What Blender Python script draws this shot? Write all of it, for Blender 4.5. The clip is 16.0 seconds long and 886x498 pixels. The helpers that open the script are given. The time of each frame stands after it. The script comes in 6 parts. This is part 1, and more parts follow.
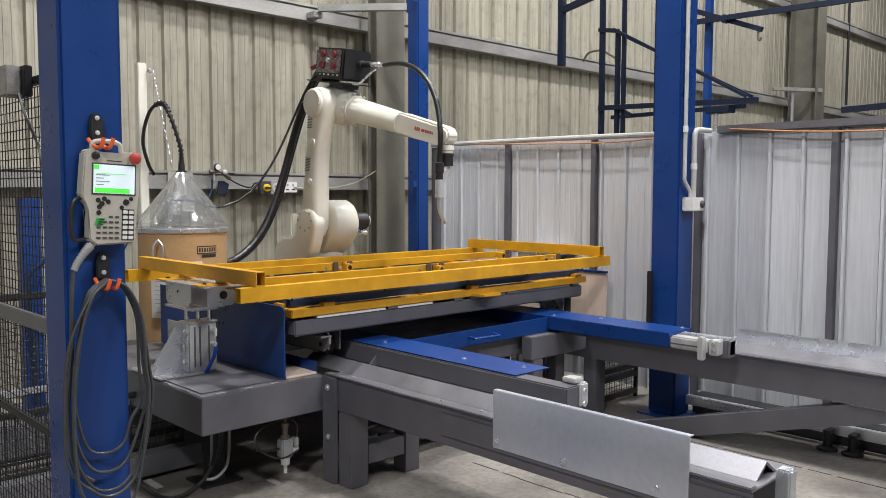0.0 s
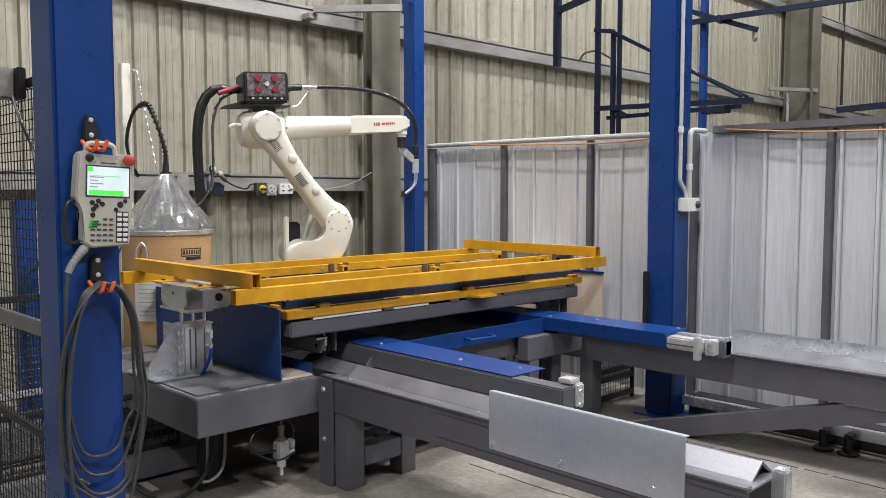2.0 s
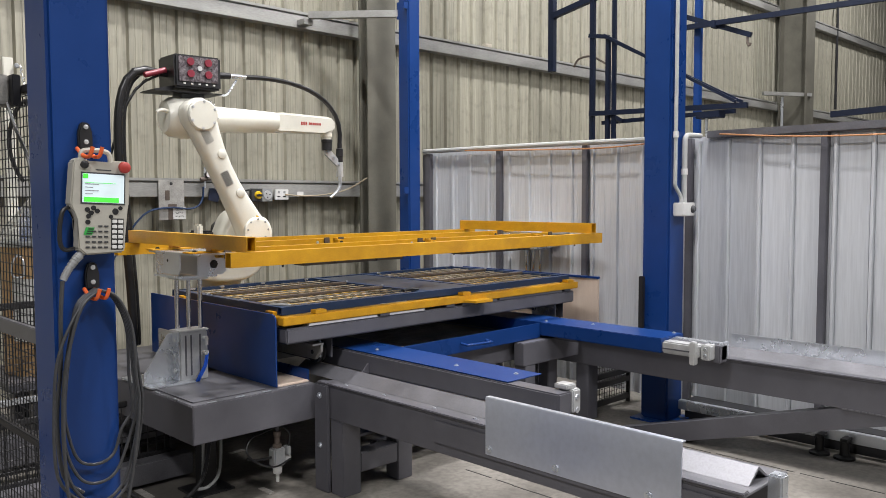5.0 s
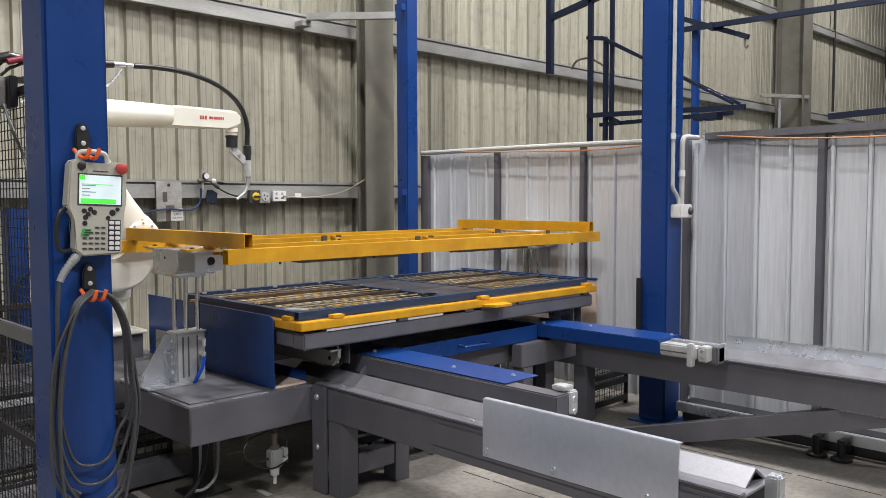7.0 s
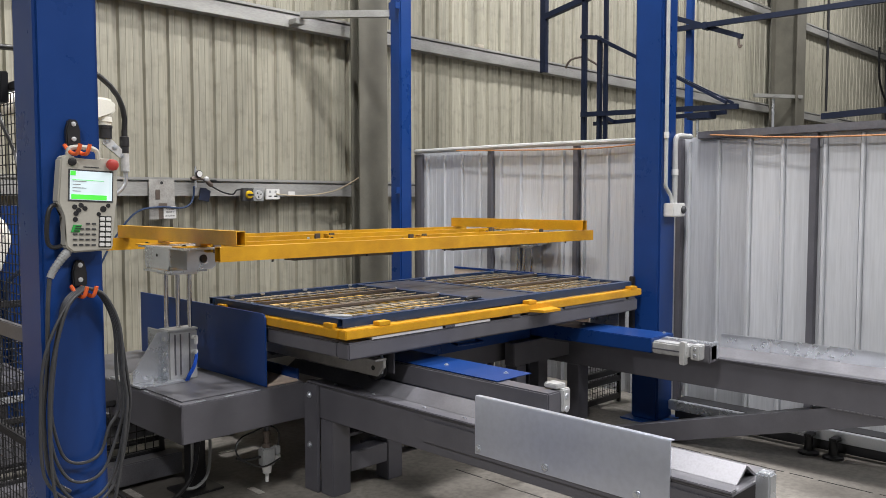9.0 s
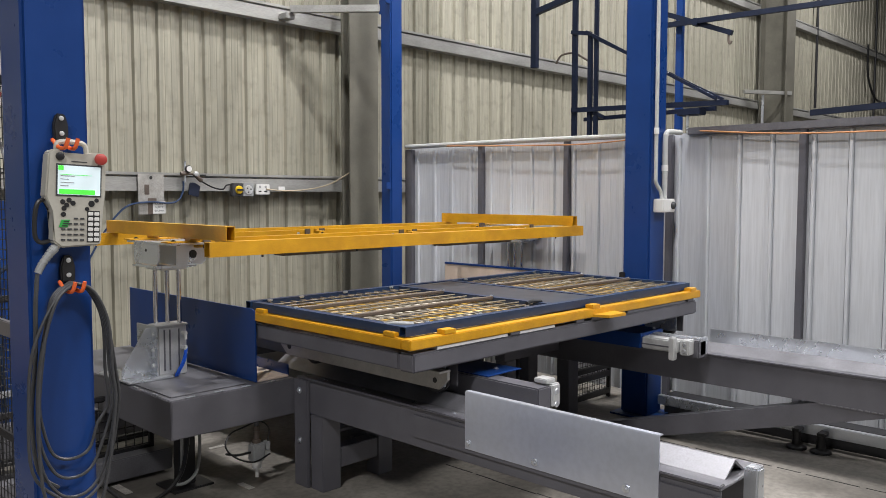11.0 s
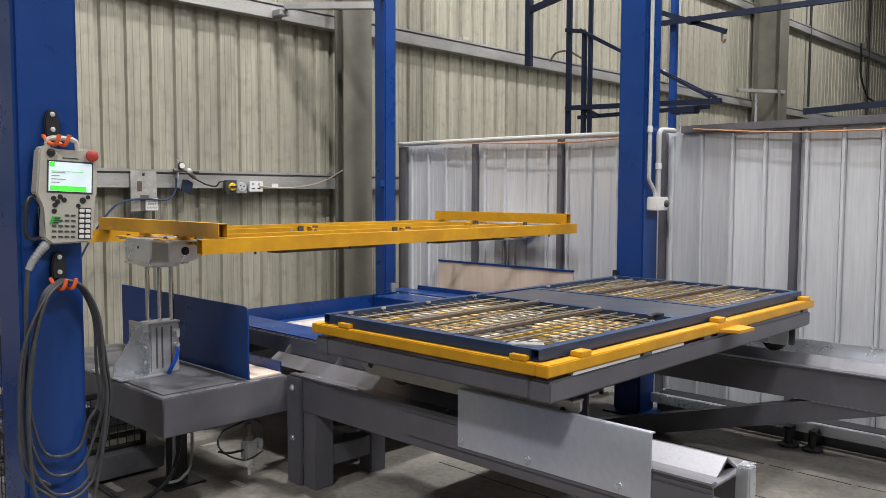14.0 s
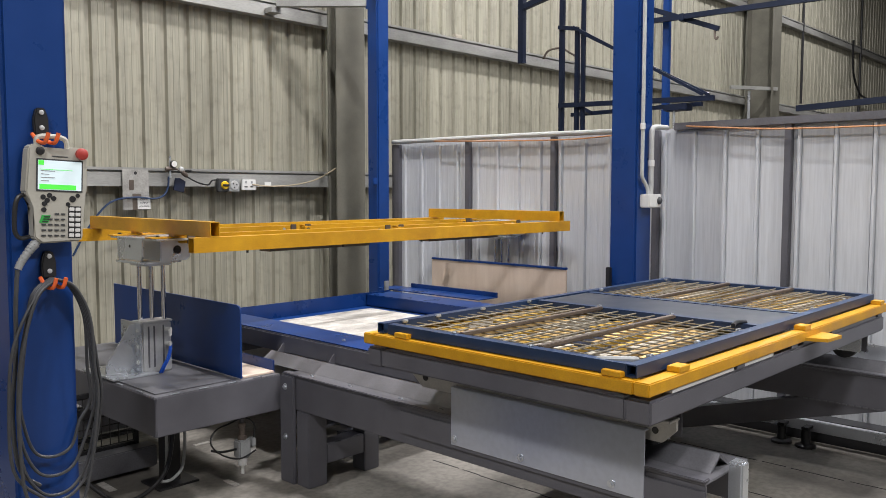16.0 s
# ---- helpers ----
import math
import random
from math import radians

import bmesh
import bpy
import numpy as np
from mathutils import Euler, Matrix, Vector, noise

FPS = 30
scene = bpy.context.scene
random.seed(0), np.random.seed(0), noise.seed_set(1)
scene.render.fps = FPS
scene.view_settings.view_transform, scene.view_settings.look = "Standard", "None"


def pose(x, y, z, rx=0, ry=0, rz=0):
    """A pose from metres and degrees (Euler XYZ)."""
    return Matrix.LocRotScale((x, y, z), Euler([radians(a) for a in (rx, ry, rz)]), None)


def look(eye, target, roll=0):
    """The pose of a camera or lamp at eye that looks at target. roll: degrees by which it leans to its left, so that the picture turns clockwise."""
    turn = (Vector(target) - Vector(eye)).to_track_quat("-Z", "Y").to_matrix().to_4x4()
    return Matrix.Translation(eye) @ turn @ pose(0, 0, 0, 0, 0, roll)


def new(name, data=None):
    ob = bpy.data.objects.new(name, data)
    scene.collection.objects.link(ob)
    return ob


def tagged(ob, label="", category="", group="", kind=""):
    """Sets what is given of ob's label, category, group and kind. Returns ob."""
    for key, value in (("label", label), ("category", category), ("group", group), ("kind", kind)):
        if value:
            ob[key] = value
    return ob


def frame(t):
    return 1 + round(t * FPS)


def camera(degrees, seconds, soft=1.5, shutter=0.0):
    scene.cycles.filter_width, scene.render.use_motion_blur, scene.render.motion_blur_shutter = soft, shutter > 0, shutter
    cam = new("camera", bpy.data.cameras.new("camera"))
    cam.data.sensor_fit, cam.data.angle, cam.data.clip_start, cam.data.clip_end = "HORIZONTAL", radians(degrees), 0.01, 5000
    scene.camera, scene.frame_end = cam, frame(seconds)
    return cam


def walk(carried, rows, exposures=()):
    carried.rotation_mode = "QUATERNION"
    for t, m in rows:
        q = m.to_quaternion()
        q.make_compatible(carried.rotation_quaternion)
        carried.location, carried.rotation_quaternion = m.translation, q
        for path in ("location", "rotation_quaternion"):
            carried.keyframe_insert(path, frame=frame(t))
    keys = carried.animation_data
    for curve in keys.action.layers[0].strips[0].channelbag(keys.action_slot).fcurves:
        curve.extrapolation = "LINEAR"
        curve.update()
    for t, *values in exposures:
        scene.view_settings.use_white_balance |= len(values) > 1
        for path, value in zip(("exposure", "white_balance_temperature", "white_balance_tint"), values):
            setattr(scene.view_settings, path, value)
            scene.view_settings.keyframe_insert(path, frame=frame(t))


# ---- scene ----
cam = camera(57.23, 16.0, soft=0.45)
PATH = [
    (0.0, (-0.0000, -0.0000, 1.5000), (2.7717, 2.8709, 1.2251), 0.136),
    (0.5, (0.0020, -0.0006, 1.5004), (2.7769, 2.8675, 1.2287), 0.080),
    (1.0, (0.0041, -0.0017, 1.5015), (2.7803, 2.8649, 1.2272), 0.043),
    (1.5, (0.0053, -0.0016, 1.5018), (2.7854, 2.8611, 1.2271), 0.051),
    (2.0, (0.0058, -0.0011, 1.5019), (2.7893, 2.8587, 1.2305), -0.019),
    (2.5, (0.0064, -0.0009, 1.5030), (2.7903, 2.8588, 1.2350), -0.035),
    (3.0, (0.0069, -0.0008, 1.5044), (2.7951, 2.8553, 1.2417), -0.077),
    (3.5, (0.0068, -0.0011, 1.5051), (2.7979, 2.8524, 1.2454), -0.116),
    (4.0, (0.0064, -0.0012, 1.5050), (2.7995, 2.8507, 1.2489), -0.160),
    (6.5, (0.0051, -0.0025, 1.5059), (2.8115, 2.8378, 1.2670), -0.146),
    (7.0, (0.0074, -0.0040, 1.5050), (2.8137, 2.8364, 1.2660), -0.144),
    (7.5, (0.0101, -0.0052, 1.5024), (2.8206, 2.8310, 1.2645), -0.113),
    (8.0, (0.0121, -0.0065, 1.4998), (2.8245, 2.8278, 1.2612), -0.077),
    (8.5, (0.0131, -0.0075, 1.4983), (2.8306, 2.8215, 1.2565), -0.030),
    (9.0, (0.0147, -0.0081, 1.4964), (2.8402, 2.8130, 1.2548), -0.023),
    (11.5, (0.0176, -0.0093, 1.4958), (2.8785, 2.7733, 1.2266), 0.068),
    (12.0, (0.0196, -0.0092, 1.4955), (2.8831, 2.7704, 1.2225), 0.060),
    (12.5, (0.0203, -0.0085, 1.4952), (2.8887, 2.7659, 1.2195), 0.087),
    (13.0, (0.0200, -0.0075, 1.4954), (2.8928, 2.7620, 1.2183), 0.125),
    (13.5, (0.0200, -0.0079, 1.4960), (2.8939, 2.7606, 1.2190), 0.196),
    (14.0, (0.0216, -0.0087, 1.4959), (2.8984, 2.7568, 1.2204), 0.213),
    (14.5, (0.0247, -0.0090, 1.4948), (2.9048, 2.7529, 1.2167), 0.184),
    (15.0, (0.0277, -0.0096, 1.4937), (2.9107, 2.7493, 1.2168), 0.099),
    (15.5, (0.0296, -0.0098, 1.4938), (2.9175, 2.7435, 1.2122), 0.086),
    (16.0, (0.0313, -0.0089, 1.4944), (2.9271, 2.7357, 1.2089), 0.050),
]
walk(cam, [(t, look(e, g, r)) for t, e, g, r in PATH])

# ---- world, lights, exposure ----
world = bpy.data.worlds.new("shed_air")
scene.world = world
world.use_nodes = True
wbg = world.node_tree.nodes["Background"]
wbg.inputs[0].default_value = (0.80, 0.84, 0.90, 1)
wbg.inputs[1].default_value = 0.17
scene.view_settings.exposure = 0.0


def lamp(x, y, z, power, size, colour=(1.0, 0.978, 0.988)):
    d = bpy.data.lights.new("unseen_overhead", "AREA")
    d.shape, d.size, d.energy, d.color = "DISK", size, power, colour
    o = new("unseen_overhead_lamp", d)
    o.matrix_world = pose(x, y, z)
    return o


# The y 4.1 row follows the girt shadows; the others are added, unseen fills.
LAMPS = [(3.2, 4.1, 285), (7.8, 4.1, 255), (12.4, 4.1, 240), (17.0, 4.1, 210), (-3.4, -1.0, 520), (4.0, 1.8, 360), (2.5, -3.6, 310), (7.0, -3.5, 370), (12.0, -2.0, 180)]
for lx, ly, power in LAMPS:
    lamp(lx, ly, 7.2, power, 0.28 if ly > 4 else 1.0)


# ---- materials ----
def mat(name, col, rough=0.5, metal=0.0, var=0.12, scale=6.0, bump=0.0, bscale=120.0, col2=None, stretch=(1, 1, 1), spec=0.5, rvar=0.12, rand=0.0, coat=0.0, stain=0.0):
    m = bpy.data.materials.new(name)
    m.use_nodes = True
    nt = m.node_tree
    N, L = nt.nodes, nt.links
    b = N["Principled BSDF"]
    b.inputs["Roughness"].default_value, b.inputs["Metallic"].default_value = rough, metal
    b.inputs["Specular IOR Level"].default_value = spec
    b.inputs["Coat Weight"].default_value = coat
    b.inputs["Coat Roughness"].default_value = 0.15
    tc = N.new("ShaderNodeTexCoord")
    mp = N.new("ShaderNodeMapping")
    mp.inputs["Scale"].default_value = stretch
    L.new(tc.outputs["Object"], mp.inputs[0])
    n1 = N.new("ShaderNodeTexNoise")
    n1.inputs["Scale"].default_value, n1.inputs["Detail"].default_value, n1.inputs["Roughness"].default_value = scale, 6, 0.62
    L.new(mp.outputs[0], n1.inputs["Vector"])
    n2 = N.new("ShaderNodeTexNoise")
    n2.inputs["Scale"].default_value, n2.inputs["Detail"].default_value = bscale, 3
    L.new(mp.outputs[0], n2.inputs["Vector"])
    c2 = col2 or tuple(max(0.0, c * (1 - 2.2 * var)) for c in col)
    ramp = N.new("ShaderNodeValToRGB")
    ramp.color_ramp.elements[0].position, ramp.color_ramp.elements[1].position = 0.30, 0.68
    ramp.color_ramp.elements[0].color = (*c2, 1)
    ramp.color_ramp.elements[1].color = (*[min(1, c * (1 + 0.5 * var)) for c in col], 1)
    L.new(n1.outputs["Fac"], ramp.inputs[0])
    last = ramp.outputs[0]
    mx = N.new("ShaderNodeMixRGB")
    mx.blend_type = "MULTIPLY"
    mx.inputs[0].default_value = min(1.0, var * 2.0)
    gr = N.new("ShaderNodeValToRGB")
    gr.color_ramp.elements[0].position, gr.color_ramp.elements[1].position = 0.35, 0.60
    gr.color_ramp.elements[0].color = (0.55, 0.55, 0.55, 1)
    L.new(n2.outputs["Fac"], gr.inputs[0])
    L.new(last, mx.inputs[1])
    L.new(gr.outputs[0], mx.inputs[2])
    last = mx.outputs[0]
    if stain:
        n3 = N.new("ShaderNodeTexNoise")
        n3.inputs["Scale"].default_value, n3.inputs["Detail"].default_value = scale * 0.35, 8
        L.new(tc.outputs["Object"], n3.inputs["Vector"])
        r3 = N.new("ShaderNodeValToRGB")
        r3.color_ramp.elements[0].position, r3.color_ramp.elements[1].position = 0.52, 0.70
        r3.color_ramp.elements[0].color, r3.color_ramp.elements[1].color = (0, 0, 0, 1), (stain, stain, stain, 1)
        L.new(n3.outputs["Fac"], r3.inputs[0])
        m3 = N.new("ShaderNodeMixRGB")
        m3.inputs[2].default_value = (*[c * 0.35 for c in col], 1)
        L.new(r3.outputs[0], m3.inputs[0])
        L.new(last, m3.inputs[1])
        last = m3.outputs[0]
    if rand:
        oi = N.new("ShaderNodeObjectInfo")
        mr = N.new("ShaderNodeMapRange")
        mr.inputs["To Min"].default_value, mr.inputs["To Max"].default_value = 1 - rand, 1 + rand
        L.new(oi.outputs["Random"], mr.inputs["Value"])
        hs = N.new("ShaderNodeHueSaturation")
        L.new(mr.outputs[0], hs.inputs["Value"])
        L.new(last, hs.inputs["Color"])
        last = hs.outputs[0]
    L.new(last, b.inputs["Base Color"])
    rr = N.new("ShaderNodeMapRange")
    rr.inputs["To Min"].default_value, rr.inputs["To Max"].default_value = max(0.03, rough - rvar), min(1, rough + rvar)
    L.new(n1.outputs["Fac"], rr.inputs["Value"])
    L.new(rr.outputs[0], b.inputs["Roughness"])
    if bump:
        bp = N.new("ShaderNodeBump")
        bp.inputs["Strength"].default_value, bp.inputs["Distance"].default_value = bump, 0.002
        L.new(n2.outputs["Fac"], bp.inputs["Height"])
        L.new(bp.outputs[0], b.inputs["Normal"])
    return m


def glow(name, col, strength):
    m = bpy.data.materials.new(name)
    m.use_nodes = True
    b = m.node_tree.nodes["Principled BSDF"]
    b.inputs["Base Color"].default_value = (*col, 1)
    b.inputs["Emission Color"].default_value = (*col, 1)
    b.inputs["Emission Strength"].default_value = strength
    return m


BLUE = mat("blue_paint", (0.009, 0.045, 0.195), 0.30, spec=0.35, var=0.07, scale=3, bump=0.05, bscale=260)
BLUE_DK = mat("dark_blue_steel", (0.014, 0.038, 0.100), 0.40, var=0.12, scale=8, bump=0.08, bscale=200)
NAVY = mat("navy_paint", (0.012, 0.020, 0.050), 0.5, var=0.1, scale=5)
GREY = mat("charcoal_paint", (0.124, 0.123, 0.140), 0.36, var=0.10, scale=4, bump=0.05, bscale=200, stain=0.25)
GREY_L = mat("worn_grey_steel", (0.185, 0.185, 0.202), 0.40, 0.3, var=0.14, scale=5, bump=0.1, bscale=120, stain=0.3)
RUSTGREY = mat("primer_grey_column", (0.140, 0.134, 0.107), 0.62, var=0.14, scale=3.5, bump=0.15, bscale=90, stain=0.3)
GALV = mat("galvanised_steel", (0.66, 0.69, 0.73), 0.28, 0.75, var=0.06, scale=3, bump=0.03, bscale=160, rvar=0.1)
GALV_D = mat("galvanised_sheet", (0.64, 0.66, 0.69), 0.42, 0.15, var=0.05, rvar=0.05, scale=45.0, bump=0.04, bscale=90, stretch=(1, 1, 0.05), rand=0.06)
GALV_P = mat("bright_zinc_sheet", (0.60, 0.635, 0.72), 0.32, 0.6, var=0.05, scale=2.5, bump=0.02, bscale=40, rvar=0.03, stain=0.08)
CHROME = mat("polished_rod", (0.75, 0.75, 0.76), 0.14, 1.0, var=0.04, scale=10)
ALU = mat("aluminium", (0.66, 0.67, 0.67), 0.36, 0.45, var=0.08, scale=12, bump=0.05)
WALLM = mat("cream_cladding", (0.350, 0.334, 0.262), 0.5, 0.0, var=0.16, scale=26.0, bump=0.06, bscale=60, stretch=(1, 1, 0.04), stain=0.3, rand=0.10, col2=(0.275, 0.264, 0.212))
GIRTM = mat("galvanised_girt", (0.40, 0.40, 0.38), 0.5, 0.45, var=0.14, scale=5, stretch=(0.2, 1, 1), bump=0.05, stain=0.3)
YELLOW = mat("yellow_paint", (0.66, 0.345, 0.010), 0.42, var=0.12, scale=7, bump=0.08, bscale=180, col2=(0.52, 0.25, 0.007), stain=0.12, coat=0.15)
WHITE_R = mat("cream_robot_paint", (0.78, 0.77, 0.68), 0.36, var=0.05, scale=4, coat=0.2)
BLACK = mat("black_plastic", (0.018, 0.018, 0.020), 0.42, var=0.1, scale=10)
RUBBER = mat("black_rubber_hose", (0.012, 0.012, 0.013), 0.35, var=0.1, scale=30)
GREYCAB = mat("grey_cable_sheath", (0.052, 0.054, 0.058), 0.42, var=0.1, scale=20)
CONC = mat("concrete_floor", (0.250, 0.232, 0.204), 0.6, var=0.28, scale=2.2, bump=0.35, bscale=30, col2=(0.125, 0.115, 0.100), stain=0.8)
PLY = mat("raw_plywood", (0.72, 0.60, 0.50), 0.65, var=0.10, scale=3, stretch=(1, 4, 0.6), bump=0.08, col2=(0.64, 0.51, 0.41), stain=0.3)
CARD = mat("brown_cardboard", (0.50, 0.32, 0.155), 0.75, var=0.08, scale=3, bump=0.08, bscale=60)
WHITEBOARD = mat("dusty_white_sheet", (0.66, 0.63, 0.58), 0.7, var=0.20, scale=7, stretch=(1, 3, 1), bump=0.2, stain=0.8)
ORANGE = mat("orange_rubber_hook", (0.75, 0.13, 0.03), 0.5, var=0.06)
RED = mat("red_plastic", (0.42, 0.045, 0.035), 0.45, var=0.05)
PENDANT = mat("cream_pendant_plastic", (0.44, 0.425, 0.37), 0.45, var=0.05, scale=8, bump=0.04)
WHITEP = mat("white_plastic", (0.72, 0.72, 0.70), 0.4, var=0.05, scale=8)
MESHB = mat("black_wire_mesh", (0.030, 0.030, 0.032), 0.45, 0.3, var=0.1, scale=20)
WIRE = mat("galvanised_wire", (0.30, 0.265, 0.20), 0.40, 0.4, var=0.2, scale=30)
SLAT = mat("raw_timber_slat", (0.72, 0.48, 0.19), 0.6, var=0.20, scale=9, stretch=(0.3, 3, 3), bump=0.1, rand=0.35)
SLATW = mat("pale_timber_slat", (0.66, 0.60, 0.49), 0.6, var=0.2, scale=9, stretch=(0.3, 3, 3), rand=0.25)
SLATY = mat("yellow_slat", (0.74, 0.45, 0.07), 0.5, var=0.2, scale=9, stretch=(0.3, 3, 3), rand=0.3)
PALE = mat("pale_zinc_plate", (0.46, 0.45, 0.42), 0.38, 0.5, var=0.1, scale=10)
PLATE = mat("blue_grey_plate", (0.055, 0.062, 0.080), 0.40, 0.3, var=0.12, scale=5)
BROWNBAR = mat("brown_steel_bar", (0.15, 0.12, 0.10), 0.45, 0.3, var=0.15, scale=9)
DARKGL = mat("smoky_door", (0.24, 0.22, 0.235), 0.12, var=0.5, scale=34, col2=(0.03, 0.015, 0.02), coat=0.6)
CONDUIT = mat("pale_grey_conduit", (0.48, 0.49, 0.48), 0.45, var=0.08, scale=10)
GREYL2 = mat("light_grey_plastic", (0.34, 0.35, 0.35), 0.45, var=0.08, scale=10)
BEIGE = mat("beige_cable", (0.45, 0.38, 0.27), 0.5, var=0.08)
NAVYB = mat("dark_blue_jib_paint", (0.007, 0.013, 0.034), 0.5, var=0.12, scale=6, spec=0.3)
BOARD = mat("worn_board_steel", (0.46, 0.45, 0.42), 0.55, 0.3, var=0.2, scale=9, stain=0.6)
BLUEHOSE = mat("blue_air_hose", (0.01, 0.09, 0.55), 0.3, var=0.05)
COPPER = mat("orange_cable", (0.50, 0.24, 0.10), 0.5, var=0.1)
SCREEN = glow("pendant_screen_white", (0.62, 0.74, 0.78), 0.42)
SCREEN_G = glow("pendant_screen_green", (0.08, 0.70, 0.06), 0.55)
GREEN = mat("green_print", (0.03, 0.35, 0.06), 0.5, var=0.04)
YKNOB = mat("yellow_knob", (0.80, 0.52, 0.02), 0.4, var=0.04)
INK = mat("black_ink", (0.02, 0.02, 0.02), 0.6, var=0.02)
PINK = mat("magenta_fitting", (0.26, 0.025, 0.045), 0.4, var=0.1, scale=20)


def clear_plastic(name, tint, haze):
    m = bpy.data.materials.new(name)
    m.use_nodes = True
    nt = m.node_tree
    N, L = nt.nodes, nt.links
    tr_, gl, df = N.new("ShaderNodeBsdfTransparent"), N.new("ShaderNodeBsdfGlossy"), N.new("ShaderNodeBsdfDiffuse")
    tr_.inputs[0].default_value = (*tint, 1)
    gl.inputs["Roughness"].default_value = 0.07
    df.inputs[0].default_value = (0.8, 0.82, 0.82, 1)
    lw = N.new("ShaderNodeLayerWeight")
    lw.inputs[0].default_value = 0.35
    fr_ = N.new("ShaderNodeMapRange")
    fr_.inputs["To Min"].default_value, fr_.inputs["To Max"].default_value = 0.05, 0.6
    L.new(lw.outputs["Facing"], fr_.inputs["Value"])
    m1, m2 = N.new("ShaderNodeMixShader"), N.new("ShaderNodeMixShader")
    m1.inputs[0].default_value = haze
    L.new(tr_.outputs[0], m1.inputs[1])
    L.new(df.outputs[0], m1.inputs[2])
    L.new(fr_.outputs[0], m2.inputs[0])
    L.new(m1.outputs[0], m2.inputs[1])
    L.new(gl.outputs[0], m2.inputs[2])
    L.new(m2.outputs[0], N["Material Output"].inputs[0])
    return m


CLEAR = clear_plastic("clear_plastic", (0.985, 0.99, 0.99), 0.06)


# ---- mesh helpers ----
def thing(name, loc, label, category, group="", kind=""):
    e = new(name)
    e.empty_display_size = 0.1
    e.location = loc
    e["base_at"] = loc
    return tagged(e, label, category, group, kind)


def root_at(ob):
    while ob.parent:
        ob = ob.parent
    return Vector(ob["base_at"]) if "base_at" in ob else Vector((0, 0, 0))


def mesh_of(name, bm, material, sharp=35):
    me = bpy.data.meshes.new(name)
    bmesh.ops.recalc_face_normals(bm, faces=bm.faces)
    for f in bm.faces:
        f.smooth = True
    bm.to_mesh(me)
    bm.free()
    me.set_sharp_from_angle(angle=radians(sharp))
    me.materials.append(material)
    return me


def part(name, bm, material, parent=None, label=""):
    """One mesh object, given in world coordinates, under a thing or a part."""
    if parent:
        bmesh.ops.translate(bm, verts=bm.verts, vec=-root_at(parent))
    ob = new(name, mesh_of(name, bm, material))
    ob.parent = parent
    return tagged(ob, label)


def solo(name, bm, material, loc, label, category="", group="", kind=""):
    """A thing made of one mesh."""
    bmesh.ops.translate(bm, verts=bm.verts, vec=-Vector(loc))
    ob = new(name, mesh_of(name, bm, material))
    ob.location = loc
    ob["base_at"] = loc
    return tagged(ob, label, category, group, kind)


def BM():
    return bmesh.new()


def box(bm, x0, x1, y0, y1, z0, z1, bev=0.0):
    vs = bmesh.ops.create_cube(bm, size=1)["verts"]
    bmesh.ops.scale(bm, vec=(abs(x1 - x0), abs(y1 - y0), abs(z1 - z0)), verts=vs)
    bmesh.ops.translate(bm, vec=((x0 + x1) / 2, (y0 + y1) / 2, (z0 + z1) / 2), verts=vs)
    if bev:
        es = list({e for v in vs for e in v.link_edges})
        bmesh.ops.bevel(bm, geom=es, offset=bev, segments=2, affect="EDGES")
    return bm


def ring(bm, c, ax, r, n, ref):
    u = ax.cross(ref).normalized()
    w = ax.cross(u).normalized()
    return [bm.verts.new(c + r * (math.cos(6.28318530718 * i / n) * u + math.sin(6.28318530718 * i / n) * w)) for i in range(n)]


def loft(bm, rings, close=True):
    n = len(rings[0])
    for a, b in zip(rings, rings[1:]):
        for i in range(n):
            bm.faces.new((a[i], a[(i + 1) % n], b[(i + 1) % n], b[i]))
    if close:
        bm.faces.new(rings[0][::-1])
        bm.faces.new(rings[-1])
    return bm


def cyl(bm, p, q, r, r2=None, n=16, close=True):
    p, q = Vector(p), Vector(q)
    ax = (q - p).normalized()
    ref = Vector((0, 0, 1)) if abs(ax.z) < 0.9 else Vector((1, 0, 0))
    return loft(bm, [ring(bm, p, ax, r, n, ref), ring(bm, q, ax, r if r2 is None else r2, n, ref)], close)


def lathe(bm, base, prof, n=28, axis=(0, 0, 1)):
    """Rings along an axis: prof holds (height, radius)."""
    base, ax = Vector(base), Vector(axis).normalized()
    ref = Vector((0, 0, 1)) if abs(ax.z) < 0.9 else Vector((1, 0, 0))
    return loft(bm, [ring(bm, base + ax * h, ax, r, n, ref) for h, r in prof])


def smooth_line(pts, k=6):
    pts = [Vector(p) for p in pts]
    out = []
    for i in range(len(pts) - 1):
        a, b = pts[max(0, i - 1)], pts[i]
        c, d = pts[i + 1], pts[min(len(pts) - 1, i + 2)]
        for s in range(k):
            t = s / k
            out.append(0.5 * (2 * b + (c - a) * t + (2 * a - 5 * b + 4 * c - d) * t * t + (3 * b - a - 3 * c + d) * t ** 3))
    return out + [pts[-1]]


def tube(bm, pts, r, n=8, k=6):
    line = smooth_line(pts, k) if k > 1 else [Vector(p) for p in pts]
    ref = Vector((0.31, 0.17, 0.93)).normalized()
    rings = []
    u = None
    for i, p in enumerate(line):
        ax = (line[min(i + 1, len(line) - 1)] - line[max(i - 1, 0)]).normalized()
        u = (ref if u is None else u)
        u = (u - ax * u.dot(ax)).normalized()
        w = ax.cross(u)
        rr = r(i / (len(line) - 1)) if callable(r) else r
        rings.append([bm.verts.new(p + rr * (math.cos(6.28318530718 * j / n) * u + math.sin(6.28318530718 * j / n) * w)) for j in range(n)])
    return loft(bm, rings)


